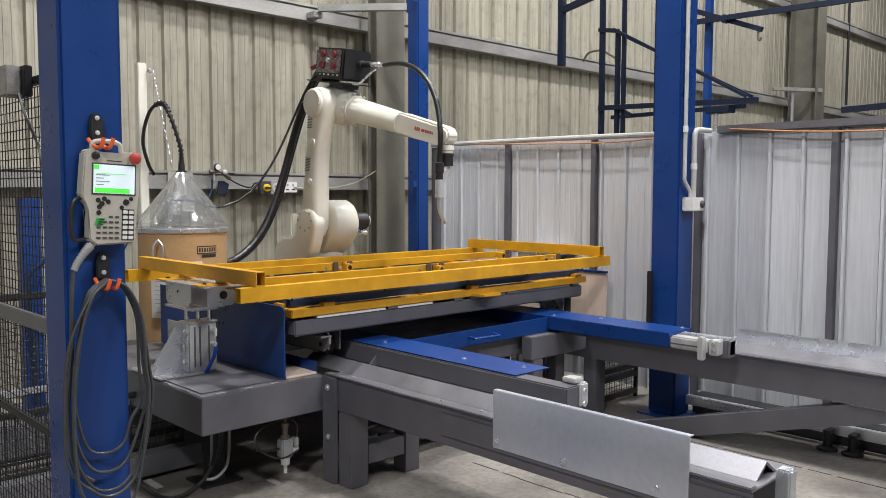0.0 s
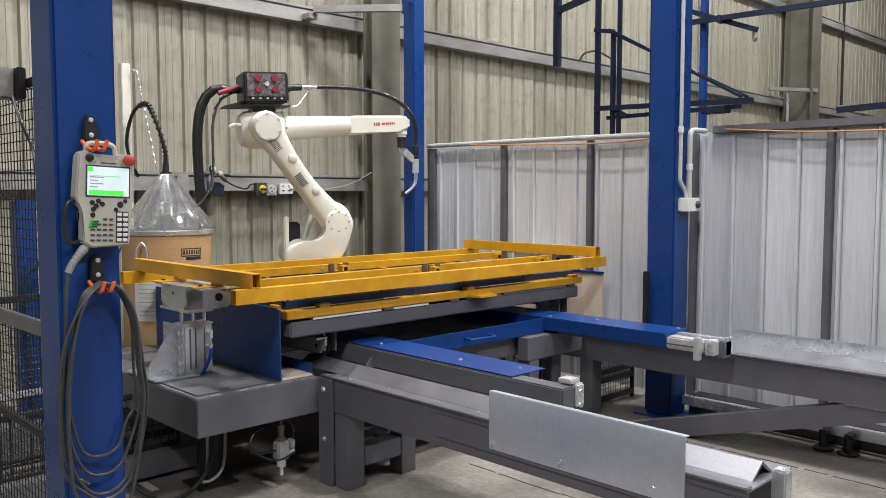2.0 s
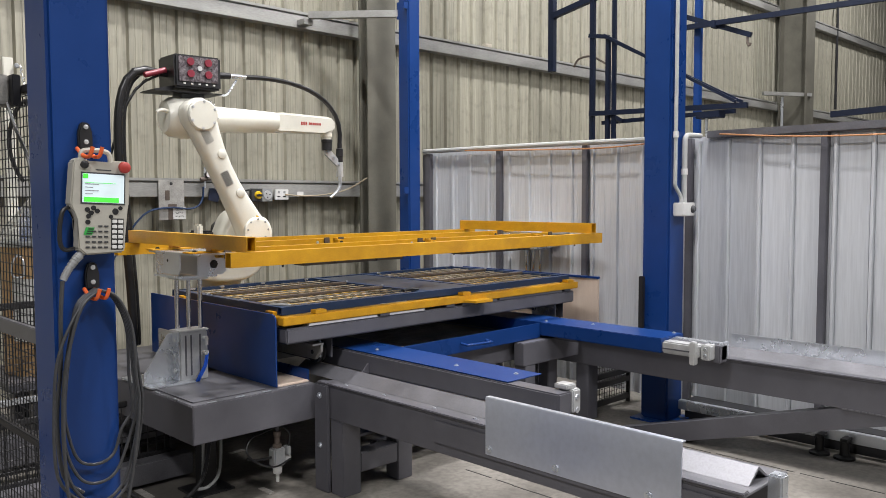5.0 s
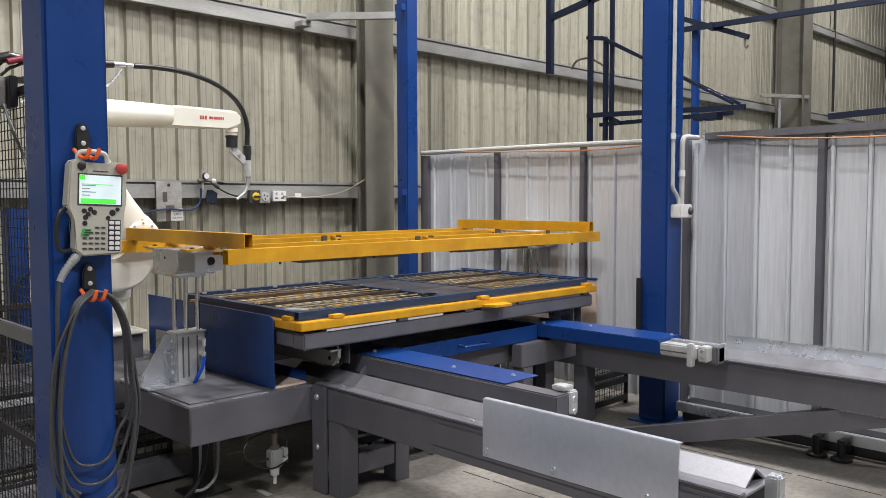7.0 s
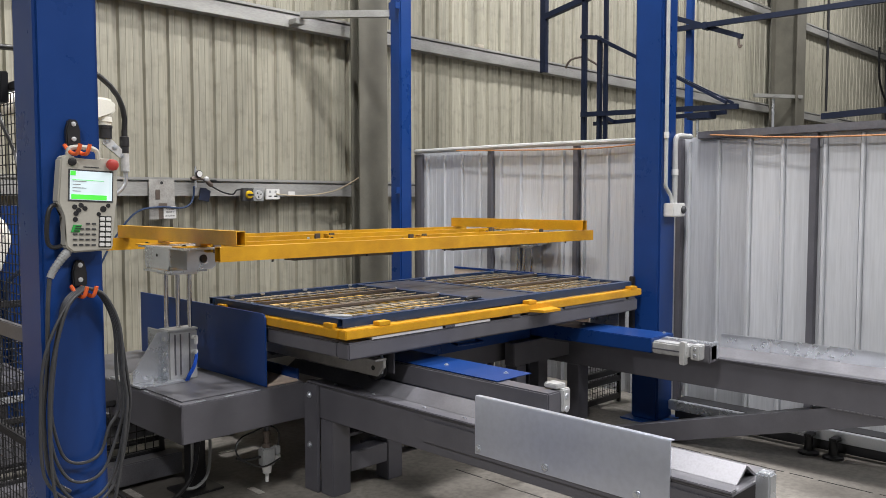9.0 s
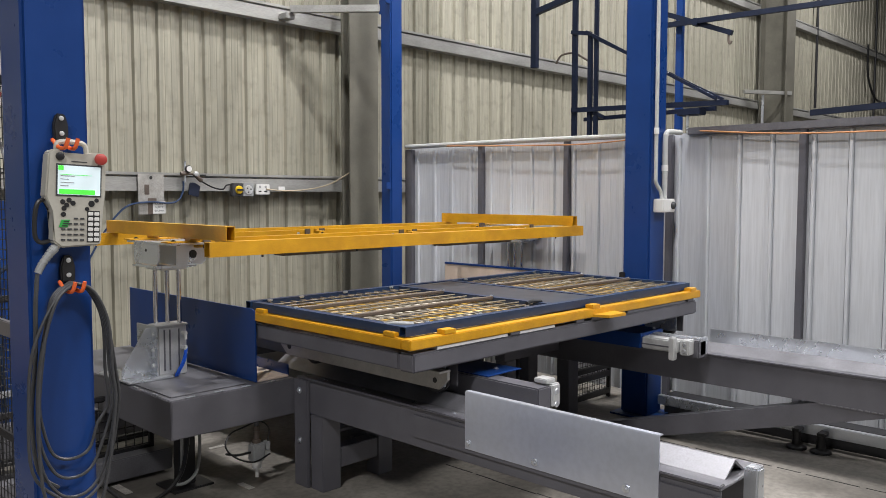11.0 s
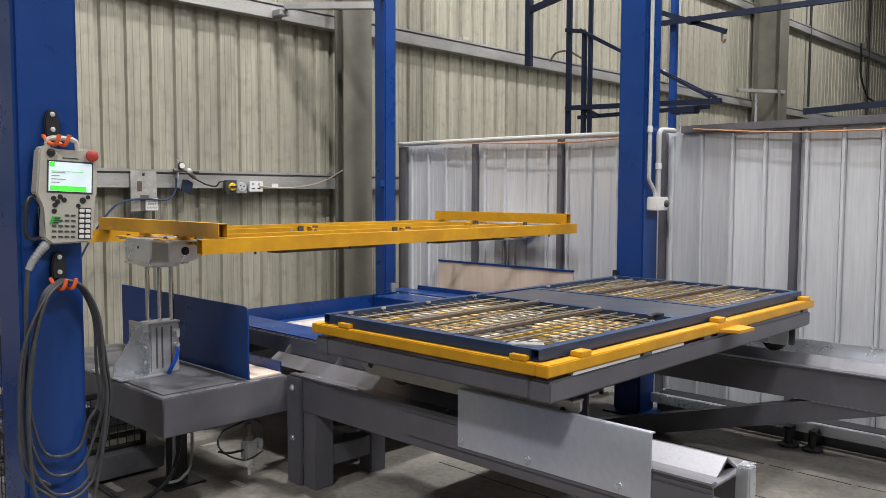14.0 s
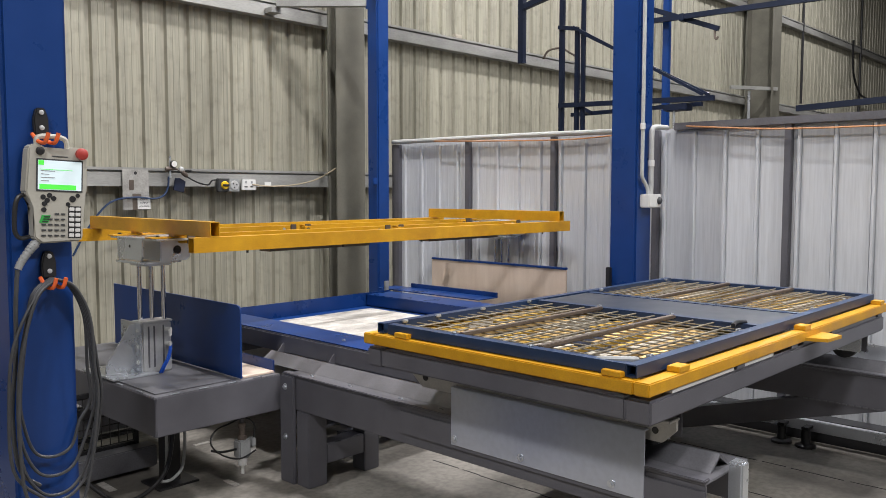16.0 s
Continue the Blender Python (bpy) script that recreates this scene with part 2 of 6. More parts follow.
def rhs(bm, axis, a, b, c, d, w, h, t=0.004):
    """Hollow rectangular tube along 'x' or 'y' from a to b; c, d: its centre across; w, h: width and height."""
    def at(s, u, v):
        return (s, c + u, d + v) if axis == "x" else (c + u, s, d + v)
    R = []
    for s, k in ((a, 0), (b, 0), (b, t), (a, t)):
        R.append([bm.verts.new(at(s, u * (w / 2 - k), v * (h / 2 - k))) for u, v in ((-1, -1), (1, -1), (1, 1), (-1, 1))])
    for A, B in zip(R, R[1:] + R[:1]):
        for i in range(4):
            bm.faces.new((A[i], A[(i + 1) % 4], B[(i + 1) % 4], B[i]))
    return bm


def prism(bm, pts, axis, a, b):
    """A polygon of two coordinates, drawn out along 'x', 'y' or 'z' from a to b."""
    def at(s, u, v):
        return (s, u, v) if axis == "x" else (u, s, v) if axis == "y" else (u, v, s)
    A = [bm.verts.new(at(a, u, v)) for u, v in pts]
    B = [bm.verts.new(at(b, u, v)) for u, v in pts]
    n = len(pts)
    for i in range(n):
        bm.faces.new((A[i], A[(i + 1) % n], B[(i + 1) % n], B[i]))
    bm.faces.new(A[::-1])
    bm.faces.new(B)
    return bm


def bolt(bm, p, axis, r=0.009, h=0.008):
    p, ax = Vector(p), Vector(axis)
    cyl(bm, p, p + ax * h * 0.35, r * 1.7, n=10)
    cyl(bm, p + ax * h * 0.3, p + ax * h, r, n=6)
    return bm


def beam_between(bm, p, q, w, h):
    """A solid bar of square-cut section between two points."""
    p, q = Vector(p), Vector(q)
    ax = (q - p).normalized()
    side = ax.cross(Vector((0, 0, 1))).normalized()
    up = side.cross(ax)
    R = [[bm.verts.new(c + side * u * w / 2 + up * v * h / 2) for u, v in ((-1, -1), (1, -1), (1, 1), (-1, 1))] for c in (p, q)]
    return loft(bm, R)


# ---- structure ----
WALL_Y = 6.40


def ribbed_sheet(bm, a, b, z0, z1, pitch, put):
    """Cladding: proud pans with two fine swages, and narrow sunk troughs with sloping sides."""
    s, line = a, []
    while s < b - 0.01:
        line += [(s, 0.031), (s + 0.040, 0.031), (s + 0.052, 0), (s + 0.093, 0), (s + 0.096, 0.0035), (s + 0.101, 0.0035), (s + 0.104, 0), (s + 0.152, 0), (s + 0.155, 0.0035), (s + 0.160, 0.0035), (s + 0.163, 0), (s + pitch - 0.004, 0)]
        s += pitch
    line.append((s + 0.004, 0.031))
    lo = [bm.verts.new(put(s, d, z0)) for s, d in line]
    hi = [bm.verts.new(put(s, d, z1)) for s, d in line]
    for i in range(len(line) - 1):
        bm.faces.new((lo[i], lo[i + 1], hi[i + 1], hi[i]))
    return bm


solo("floor", box(BM(), -6.2, 26.2, -8.2, 6.7, -0.15, 0.0), CONC, (0, 0, 0), "worn grey concrete floor with stains and joints", "floor", kind="structure")
wn = solo("wall_north", box(BM(), -6.2, 26.2, WALL_Y + 0.07, WALL_Y + 0.17, 0, 8.2), RUSTGREY, (0, WALL_Y, 0), "cream ribbed steel cladding wall of a shed", "wall", kind="structure")
RIB = 0.2088
for k in range(51):
    s0 = 2.762 - 14 * 3 * RIB + k * 3 * RIB
    part("cladding_sheet", ribbed_sheet(BM(), s0, s0 + 3 * RIB, 0.0, 8.1, RIB, lambda s, d, z: (s, WALL_Y + d - 0.003 * (k % 2), z)), WALLM, wn, "cream steel sheet with deep vertical ribs")
# Unseen enclosure on the other sides, coloured dark to hold back bounced light.
SHEDDK = mat("low_bounce_lining", (0.16, 0.16, 0.15), 0.7, var=0.15, scale=1.5)
solo("wall_south", box(BM(), -6.2, 26.2, -8.2, -8.0, 0, 8.2), SHEDDK, (0, -8, 0), "unseen enclosing wall, kept dark to bounce little light", "wall", kind="structure")
solo("wall_west", box(BM(), -6.2, -6.0, -8.0, 6.4, 0, 8.2), SHEDDK, (-6, 0, 0), "unseen enclosing wall, kept dark to bounce little light", "wall", kind="structure")
solo("wall_east", box(BM(), 26.0, 26.2, -8.0, 6.4, 0, 8.2), SHEDDK, (26, 0, 0), "unseen enclosing wall, kept dark to bounce little light", "wall", kind="structure")
solo("ceiling", box(BM(), -6.2, 26.2, -8.2, 6.6, 8.2, 8.3), SHEDDK, (0, 0, 8.2), "unseen enclosing roof, kept dark to bounce little light", "ceiling", kind="structure")


def girt(z, x0, x1, h=0.15, d=0.11):
    y1 = WALL_Y - 0.003
    pts = [(y1, z), (y1 - d, z), (y1 - d, z - 0.022), (y1 - d + 0.03, z - 0.028), (y1 - d + 0.03, z - 0.034), (y1 - d + 0.004, z - 0.04), (y1 - d + 0.004, z - h), (y1, z - h)]
    return solo("wall_girt", prism(BM(), pts, "x", x0, x1), GIRTM, (x0, WALL_Y, z), "galvanised steel girt running along the cladding", "girt", "wall girts", kind="structure")


for gz in (1.68, 3.22, 4.93, 6.6):
    girt(gz, -6.0, 26.0)


def wall_column(x0, x1, yf, yb, label):
    """An I-section portal leg that stands against the wall girts."""
    c = thing("shed_column", (x0, 6.0, 0), label, "column", "shed columns", "structure")
    part("flange", box(BM(), x0, x1, yf, yf + 0.014, 0, 8.1, 0.002), RUSTGREY, c)
    part("flange", box(BM(), x0, x1, yb - 0.014, yb, 0, 8.1, 0.002), RUSTGREY, c)
    part("web", box(BM(), (x0 + x1) / 2 - 0.006, (x0 + x1) / 2 + 0.006, yf + 0.014, yb - 0.014, 0, 8.1), RUSTGREY, c)
    return c


wall_column(4.89, 5.24, 5.965, 6.095, "primer-grey steel shed column against the cladding")
wall_column(14.65, 15.03, 5.80, 6.28, "primer-grey steel shed column far along the cladding")
solo("stay_bar", beam_between(BM(), (14.0, 6.27, 3.32), (14.83, 5.78, 3.32), 0.07, 0.06), GIRTM, (14.4, 6.0, 3.3), "galvanised stay bar between far shed column and wall girt", "bar", kind="structure")
solo("down_pipe", tube(BM(), [(14.4, 6.1, 0.0), (14.4, 6.1, 2.0), (14.4, 6.1, 3.28)], 0.025, 8, 2), GALV, (14.4, 6.1, 0.0), "pale steel pipe beside the far shed column", "pipe")

# ---- sheet fence along the cell, parallel to the rails ----
FX = 5.24
fence = solo("wall_fence", box(BM(), FX + 0.045, FX + 0.065, -6.0, 5.58, 0.10, 1.93), GALV_D, (FX, 0, 0), "galvanised ribbed sheet fence with dark steel posts", "fence", kind="structure")


def pan_sheet(bm, y0, y1):
    """A galvanised sheet with slim standing ribs and shallow swages between them."""
    s, line = y1, [(y1, 0)]
    s -= 0.065 if y1 > 4 else 0.024
    while s > y0 + 0.03:
        line += [(s + 0.018, 0), (s + 0.017, 0.012), (s + 0.013, 0.012), (s + 0.012, 0), (s + 0.008, -0.020), (s - 0.008, -0.020), (s - 0.012, 0), (s - 0.013, 0.012), (s - 0.017, 0.012), (s - 0.018, 0)]
        for g in (0.055, 0.11, 0.165):
            if s - g > y0 + 0.03 and y1 > 3.5:
                line += [(s - g + 0.005, 0), (s - g + 0.003, 0.002), (s - g - 0.003, 0.002), (s - g - 0.005, 0)]
        s -= 0.218
    line.append((y0, 0))
    lo = [bm.verts.new((FX + 0.03 + d, s, 0.05)) for s, d in line]
    hi = [bm.verts.new((FX + 0.03 + d, s, 1.90)) for s, d in line]
    for i in range(len(line) - 1):
        bm.faces.new((lo[i], lo[i + 1], hi[i + 1], hi[i]))
    return bm


FPOSTS = [5.53, 4.64, 3.745, 2.86, 1.945, 0.92, -0.1, -1.1, -2.1, -3.1, -4.1, -5.1]
for ya, yb in zip(FPOSTS, FPOSTS[1:]):
    part("panel", pan_sheet(BM(), yb + 0.035, ya - 0.035), GALV_D, fence)
for y in FPOSTS:
    part("post", box(BM(), FX - 0.012, FX + 0.036, y - (0.045 if y > 5 else 0.022), y + (0.045 if y > 5 else 0.022), 0.0, 1.92, 0.004), GREY, fence, "dark grey steel post")
part("top_rail", box(BM(), FX - 0.02, FX + 0.04, -6.0, 2.72, 1.912, 1.962, 0.004), GREY_L, fence, "grey steel top rail")
bm = BM()
tube(bm, [(FX - 0.01, 5.56, 1.945), (FX - 0.01, 4.2, 1.94), (FX - 0.01, 3.0, 1.925)], 0.021, 10)
solo("conduit_pipe", bm, CONDUIT, (FX, 5.3, 1.94), "pale plastic conduit lying along the fence top", "pipe")
bm = BM()
tube(bm, [(FX - 0.04, 5.0, 1.93), (FX - 0.05, 4.2, 1.90), (FX - 0.05, 3.5, 1.885), (FX - 0.05, 2.9, 1.915)], 0.006, 6)
solo("fence_cable", bm, COPPER, (FX, 5.0, 1.9), "thin orange cable strung along the fence", "cable")
bm = BM()
tube(bm, [(FX - 0.035, 2.62, 1.935), (FX - 0.045, 2.0, 1.885), (FX - 0.045, 1.2, 1.87), (FX - 0.045, 0.2, 1.86)], 0.006, 6)
solo("fence_cable", bm, COPPER, (FX, 2.6, 1.9), "thin orange cable strung along the fence", "cable")
# low base rail on feet beside the fence
br = thing("base_rail", (4.95, 1.2, 0), "low galvanised rail on round levelling feet", "rail")
part("rail", box(BM(), 4.945, 4.99, -3.0, 2.755, 0.078, 0.142, 0.004), GALV, br)
# Black box: the low beam and the shade below the rail in one.
part("skid", box(BM(), 5.02, 5.16, -3.0, 2.745, 0.0, 0.135, 0.004), BLACK, br, "black skid that also stands in for the shade under the rail")
for fx, fy in ((4.885, 1.80), (4.885, 1.66), (4.885, 0.6)):
    f = part("foot", lathe(BM(), (fx, fy, 0.0), [(0, 0.06), (0.012, 0.058), (0.022, 0.03), (0.03, 0.026), (0.10, 0.024)], 18), BLACK, br, "black levelling foot")
    part("foot_arm", box(BM(), fx - 0.02, 5.019, fy - 0.02, fy + 0.02, 0.100, 0.118, 0.002), BLACK, f)


# ---- blue gantry columns ----
def post(name, x, y, w, z1, label, thing_label):
    t = thing("gantry_column", (x, y, 0), thing_label, "column", "gantry columns", "structure")
    part("shaft", box(BM(), x, x + w, y, y + w, 0.012, z1, 0.012), BLUE, t)
    part("base_plate", box(BM(), x - 0.05, x + w + 0.05, y - 0.05, y + w + 0.05, 0, 0.012), BLUE, t)
    return t


colL = post("l", 0.929, 2.709, 0.2, 6.0, "", "blue painted square steel column carrying a pendant")
colR = post("r", 4.815, 2.765, 0.2, 6.0, "", "blue painted square steel column with a conduit and switch")
colB = post("b", 4.875, 5.375, 0.14, 6.0, "", "slim blue painted square steel column near the cladding")
for z in (1.58, 3.20):
    part("lug", box(BM(), 4.825, 4.875, 5.38, 5.40, z - 0.03, z + 0.03, 0.004), BLUE, colB)

# ---- side tray and left end plate ----
st = thing("side_table", (2.1, 3.9, 0), "charcoal steel shelf table bolted beside the rail frame", "table")
part("top", box(BM(), 1.775, 2.46, 3.45, 4.95, 0.535, 0.55, 0.003), GREY_L, st, "worn grey steel top plate")
part("apron", box(BM(), 1.775, 2.46, 3.445, 3.455, 0.365, 0.548, 0.003), GREY, st)
part("apron", box(BM(), 1.77, 1.78, 3.445, 4.95, 0.365, 0.548, 0.003), GREY, st)
part("mat", box(BM(), 1.80, 2.20, 3.50, 4.05, 0.551, 0.556, 0.001), GREY_L, st)
part("leg", box(BM(), 1.99, 2.07, 3.78, 3.86, 0.012, 0.54, 0.004), BLACK, st)
part("foot_plate", box(BM(), 1.92, 2.14, 3.72, 3.92, 0, 0.012, 0.002), BLACK, st)
part("timber_pad", box(BM(), 2.262, 2.45, 3.49, 4.2, 0.551, 0.562, 0.002), PLY, st, "raw plywood pad")

ep = thing("end_plate", (2.25, 4.2, 0.55), "blue painted steel splash plate standing on the side table", "panel")
bm = BM()
prism(bm, [(3.48, 0.556), (4.88, 0.556), (4.88, 0.925), (3.51, 0.925), (3.49, 0.918), (3.48, 0.90)], "x", 2.244, 2.252)
part("sheet", bm, BLUE, ep)
ep2 = thing("end_plate", (5.05, 4.2, 0.55), "plywood faced end plate with a blue top edge", "panel")
part("sheet", box(BM(), 5.05, 5.066, 3.48, 4.88, 0.30, 0.905, 0.002), PLY, ep2)
part("edge", box(BM(), 5.045, 5.072, 3.48, 4.88, 0.906, 0.922, 0.002), BLUE, ep2)


# ---- rail frames ----
def rail_frame(name, x, ya, yb, label):
    """Outer web, flange, ridge rail and legs; x is the outer face."""
    t = thing(name, (x, (ya + yb) / 2, 0), label, "rail")
    part("web", box(BM(), x, x + 0.008, yb, ya, 0.385, 0.548, 0.002), GREY, t)
    part("flange", box(BM(), x - 0.004, x + 0.33, yb, ya, 0.549, 0.557, 0.002), GREY_L, t, "worn bare steel flange")
    pts = [(x + 0.09, 0.558), (x + 0.165, 0.608), (x + 0.24, 0.558), (x + 0.225, 0.558), (x + 0.165, 0.596), (x + 0.105, 0.558)]
    part("ridge_rail", prism(BM(), pts, "y", yb + 0.03, ya + 0.35), GREY_L, t, "worn steel inverted-vee rail")
    part("lip", box(BM(), x - 0.012, x + 0.03, yb, ya, 0.558, 0.568, 0.003), GREY, t)
    part("inner_web", box(BM(), x + 0.32, x + 0.328, yb, ya, 0.40, 0.548, 0.002), GREY, t)
    return t


r1 = rail_frame("rail_frame", 2.462, 3.42, 1.13, "charcoal steel rail frame with a worn vee rail")
part("corner_post", box(BM(), 2.440, 2.461, 3.318, 3.43, 0.0, 0.556, 0.004), GREY, r1)
part("leg", box(BM(), 2.455, 2.570, 3.21, 3.31, 0.0, 0.384, 0.004), GREY, r1)
part("leg", box(BM(), 2.822, 2.925, 3.21, 3.31, 0.0, 0.548, 0.004), GREY, r1)
part("cross_bar", box(BM(), 2.571, 2.821, 3.212, 3.305, 0.104, 0.206, 0.005), GREY, r1)
part("gusset", prism(BM(), [(2.926, 0.398), (2.926, 0.25), (2.955, 0.32), (3.06, 0.398)], "y", 3.23, 3.29), GREY, r1)
part("shelf", box(BM(), 2.56, 2.83, 3.36, 3.50, 0.235, 0.25, 0.002), GREY_L, r1)
part("end_stop", box(BM(), 2.60, 2.655, 1.07, 1.12, 0.30, 0.60, 0.006), GALV, r1, "galvanised end stop post")
r2 = rail_frame("rail_frame", 4.50, 3.75, -1.6, "charcoal steel rail frame with a worn vee rail")
part("corner_post", box(BM(), 4.42, 4.49, 3.55, 3.63, 0.0, 0.545, 0.004), GREY, r2)
part("leg", box(BM(), 4.50, 4.612, 3.174, 3.276, 0.0, 0.384, 0.004), GREY, r2)
part("side_guide", box(BM(), 4.83, 4.838, -1.6, 2.33, 0.56, 0.66, 0.002), GALV, r2, "galvanised upright guide")
part("brace", prism(BM(), [(2.94, 0.001), (2.51, 0.001), (1.303, 0.339), (1.14, 0.3845), (1.562, 0.3845)], "x", 4.503, 4.60), GREY, r2)
for k in range(12):
    part("weld_bead", box(BM(), 4.494, 4.502, 1.16 + 0.033 * k, 1.184 + 0.033 * k, 0.380, 0.389, 0.002), GREY_L, r2)


def inner_beam(x, ya, yb, label):
    t = thing("inner_beam", (x, (ya + yb) / 2, 0.55), label, "beam")
    part("channel", box(BM(), x, x + 0.09, yb, ya, 0.585, 0.685, 0.006), GREY, t)
    return t


ib1 = inner_beam(2.70, 4.70, 2.05, "charcoal steel channel beside the rail with a blue cover")
part("cover", box(BM(), 2.71, 2.95, 2.34, 4.70, 0.688, 0.692, 0.001), BLUE, ib1, "blue painted cover sheet")
ib2 = inner_beam(4.22, 4.70, 2.10, "charcoal steel channel with a blue folded cover")
part("cover", box(BM(), 4.14, 4.40, 2.42, 4.70, 0.615, 0.70, 0.004), BLUE, ib2, "blue folded cover")

# ---- inner spatter tray ----
tr = thing("spatter_tray", (3.5, 4.0, 0.55), "blue steel catch tray with a dusty white liner", "tray")
part("bottom", box(BM(), 2.95, 4.14, 3.32, 4.70, 0.60, 0.608, 0.001), BLUE, tr)
part("liner", box(BM(), 3.0, 4.05, 3.62, 4.55, 0.611, 0.617, 0.001), WHITEBOARD, tr, "dusty white liner sheet")
part("back", box(BM(), 2.70, 4.40, 4.705, 4.715, 0.60, 0.71, 0.001), BLUE, tr)
part("front", box(BM(), 2.955, 4.135, 3.30, 3.31, 0.60, 0.695, 0.002), BLUE, tr)

# ---- galvanised guard plate ----
gp = thing("guard_plate", (2.45, 1.8, 0.45), "galvanised sheet guard bolted to the rail web", "plate")
bm = BM()
prism(bm, [(2.448, 0.448), (2.448, 0.684), (2.452, 0.69), (2.475, 0.69), (2.475, 0.686), (2.454, 0.686), (2.454, 0.448)], "y", 1.345, 2.235)
part("sheet", bm, GALV_P, gp)

# ---- carriage table ----
TX, TY = 2.27, 3.45
ct = thing("carriage_table", (TX, TY, 0.56), "charcoal steel carriage table with a yellow fixture frame", "table")
for y in (TY, TY + 1.22):
    bm = box(BM(), TX + 0.02, TX + 2.44, y, y + 0.09, 0.77, 0.85, 0.008)
    part("frame_beam", bm, GREY, ct)
for x in (TX + 0.02, TX + 0.8, TX + 1.6, TX + 2.35):
    part("cross_beam", box(BM(), x, x + 0.09, TY + 0.09, TY + 1.22, 0.775, 0.847, 0.006), GREY, ct)
for x0, x1 in ((0.16, 0.62), (0.66, 0.98), (1.30, 1.62), (1.68, 2.30)):
    part("packer", box(BM(), TX + x0, TX + x1, TY + 0.002, TY + 0.05, 0.851, 0.864, 0.001), WHITEP if x0 < 1 else GREY_L, ct, "thin pale packer strip")
for x in (0.64, 1.16, 1.64, 2.33):
    part("lug", box(BM(), TX + x, TX + x + 0.07, TY + 0.0, TY + 0.05, 0.851, 0.872, 0.002), GREY, ct)
for y in (TY - 0.005, TY + 1.255):
    part("fixture_bar", box(BM(), TX, TX + 2.48, y, y + 0.055, 0.866, 0.910, 0.004), YELLOW, ct)
for x in (TX, TX + 2.425):
    part("fixture_bar", box(BM(), x, x + 0.055, TY + 0.051, TY + 1.254, 0.866, 0.910, 0.004), YELLOW, ct)
for x, y in ((0.20, 0.0), (1.30, 0.0), (2.36, 0.0), (0.005, 0.10), (0.005, 1.06)):
    part("stop_block", box(BM(), TX + x, TX + x + (0.07 if y == 0 else 0.045), TY + y - 0.003, TY + y + (0.045 if y == 0 else 0.07), 0.911, 0.930, 0.002), YELLOW, ct)
part("pull_tab", prism(BM(), [(TX + 1.30, TY - 0.004), (TX + 1.33, TY - 0.085), (TX + 1.47, TY - 0.095), (TX + 1.50, TY - 0.004)], "z", 0.868, 0.882), YELLOW, ct)
# Added sheet: keeps light from falling through the slats onto the floor.
part("deck_sheet", box(BM(), TX + 0.06, TX + 2.42, TY + 0.06, TY + 1.25, 0.853, 0.861), NAVY, ct, "dark sheet added under the slats to stop light")
rnd = random.Random(5)
y = TY + 0.068
while y < TY + 1.215:
    w = rnd.choice((0.020, 0.026, 0.032))
    x = TX + 0.062 + rnd.uniform(0, 0.08)
    while x < TX + 2.36:
        x1 = min(TX + 2.42, x + rnd.uniform(0.16, 0.62))
        if rnd.random() > 0.26 and x1 - x > 0.05:
            part("deck_slat", box(BM(), x, x1, y, y + w, 0.888 - rnd.choice((0, 0, 0.006)), 0.903), rnd.choice((SLAT, SLATY, SLATY, SLAT, SLATW, SLAT, SLATW)), ct)
        x = x1 + rnd.choice((0.004, 0.01, 0.07, 0.12))
    y += w + rnd.choice((0.010, 0.014, 0.020))
for wx in (TX + 0.29, TX + 2.33):
    for wy in (TY + 0.16, TY + 1.05):
        part("wheel_bracket", box(BM(), wx - 0.012, wx - 0.004, wy - 0.09, wy + 0.13, 0.660, 0.769, 0.003), GALV, ct, "galvanised wheel bracket")
        part("wheel_bracket", box(BM(), wx + 0.055, wx + 0.063, wy - 0.10, wy + 0.14, 0.655, 0.769, 0.003), GREY, ct)
        part("wheel", lathe(BM(), (wx + 0.004, wy, 0.685), [(0, 0.05), (0.004, 0.066), (0.018, 0.068), (0.023, 0.056), (0.029, 0.068), (0.042, 0.066), (0.046, 0.05)], 22, (1, 0, 0)), BLACK, ct, "black grooved wheel")
part("side_plate", prism(BM(), [(TY + 0.035, 0.735), (TY + 0.035, 0.70), (TY + 0.085, 0.652), (TY + 1.22, 0.652), (TY + 1.28, 0.70), (TY + 1.28, 0.735)], "x", TX + 0.255, TX + 0.270), PALE, ct, "zinc side plate with a hole and a cut corner")
part("plate_flange", box(BM(), TX + 0.200, TX + 0.272, TY + 0.03, TY + 1.28, 0.736, 0.746, 0.002), PALE, ct)
part("plate_hole", cyl(BM(), (TX + 0.2548, TY + 1.20, 0.697), (TX + 0.253, TY + 1.20, 0.697), 0.016, n=14), INK, ct)
part("plate_hole", cyl(BM(), (TX + 0.2548, TY + 0.11, 0.690), (TX + 0.253, TY + 0.11, 0.690), 0.012, n=14), INK, ct)
part("buffer", box(BM(), TX + 2.36, TX + 2.46, TY + 0.14, TY + 0.42, 0.69, 0.769, 0.01), GREY, ct)

# ---- mesh panel lying on the fixture ----
PX, PY = TX + 0.03, TY + 0.055
pn = thing("mesh_gate", (PX, PY, 0.91), "blue steel framed welded mesh gate lying on the fixture", "gate")
ZP = 0.934
for y in (PY, PY + 1.16):
    part("frame_bar", rhs(BM(), "x", PX, PX + 2.42, y + 0.02, ZP, 0.04, 0.04), BLUE_DK, pn)
for x in (PX + 0.02, PX + 1.03, PX + 1.47, PX + 2.40):
    part("frame_bar", rhs(BM(), "y", PY + 0.041, PY + 1.139, x, ZP, 0.04, 0.04), BLUE_DK, pn)
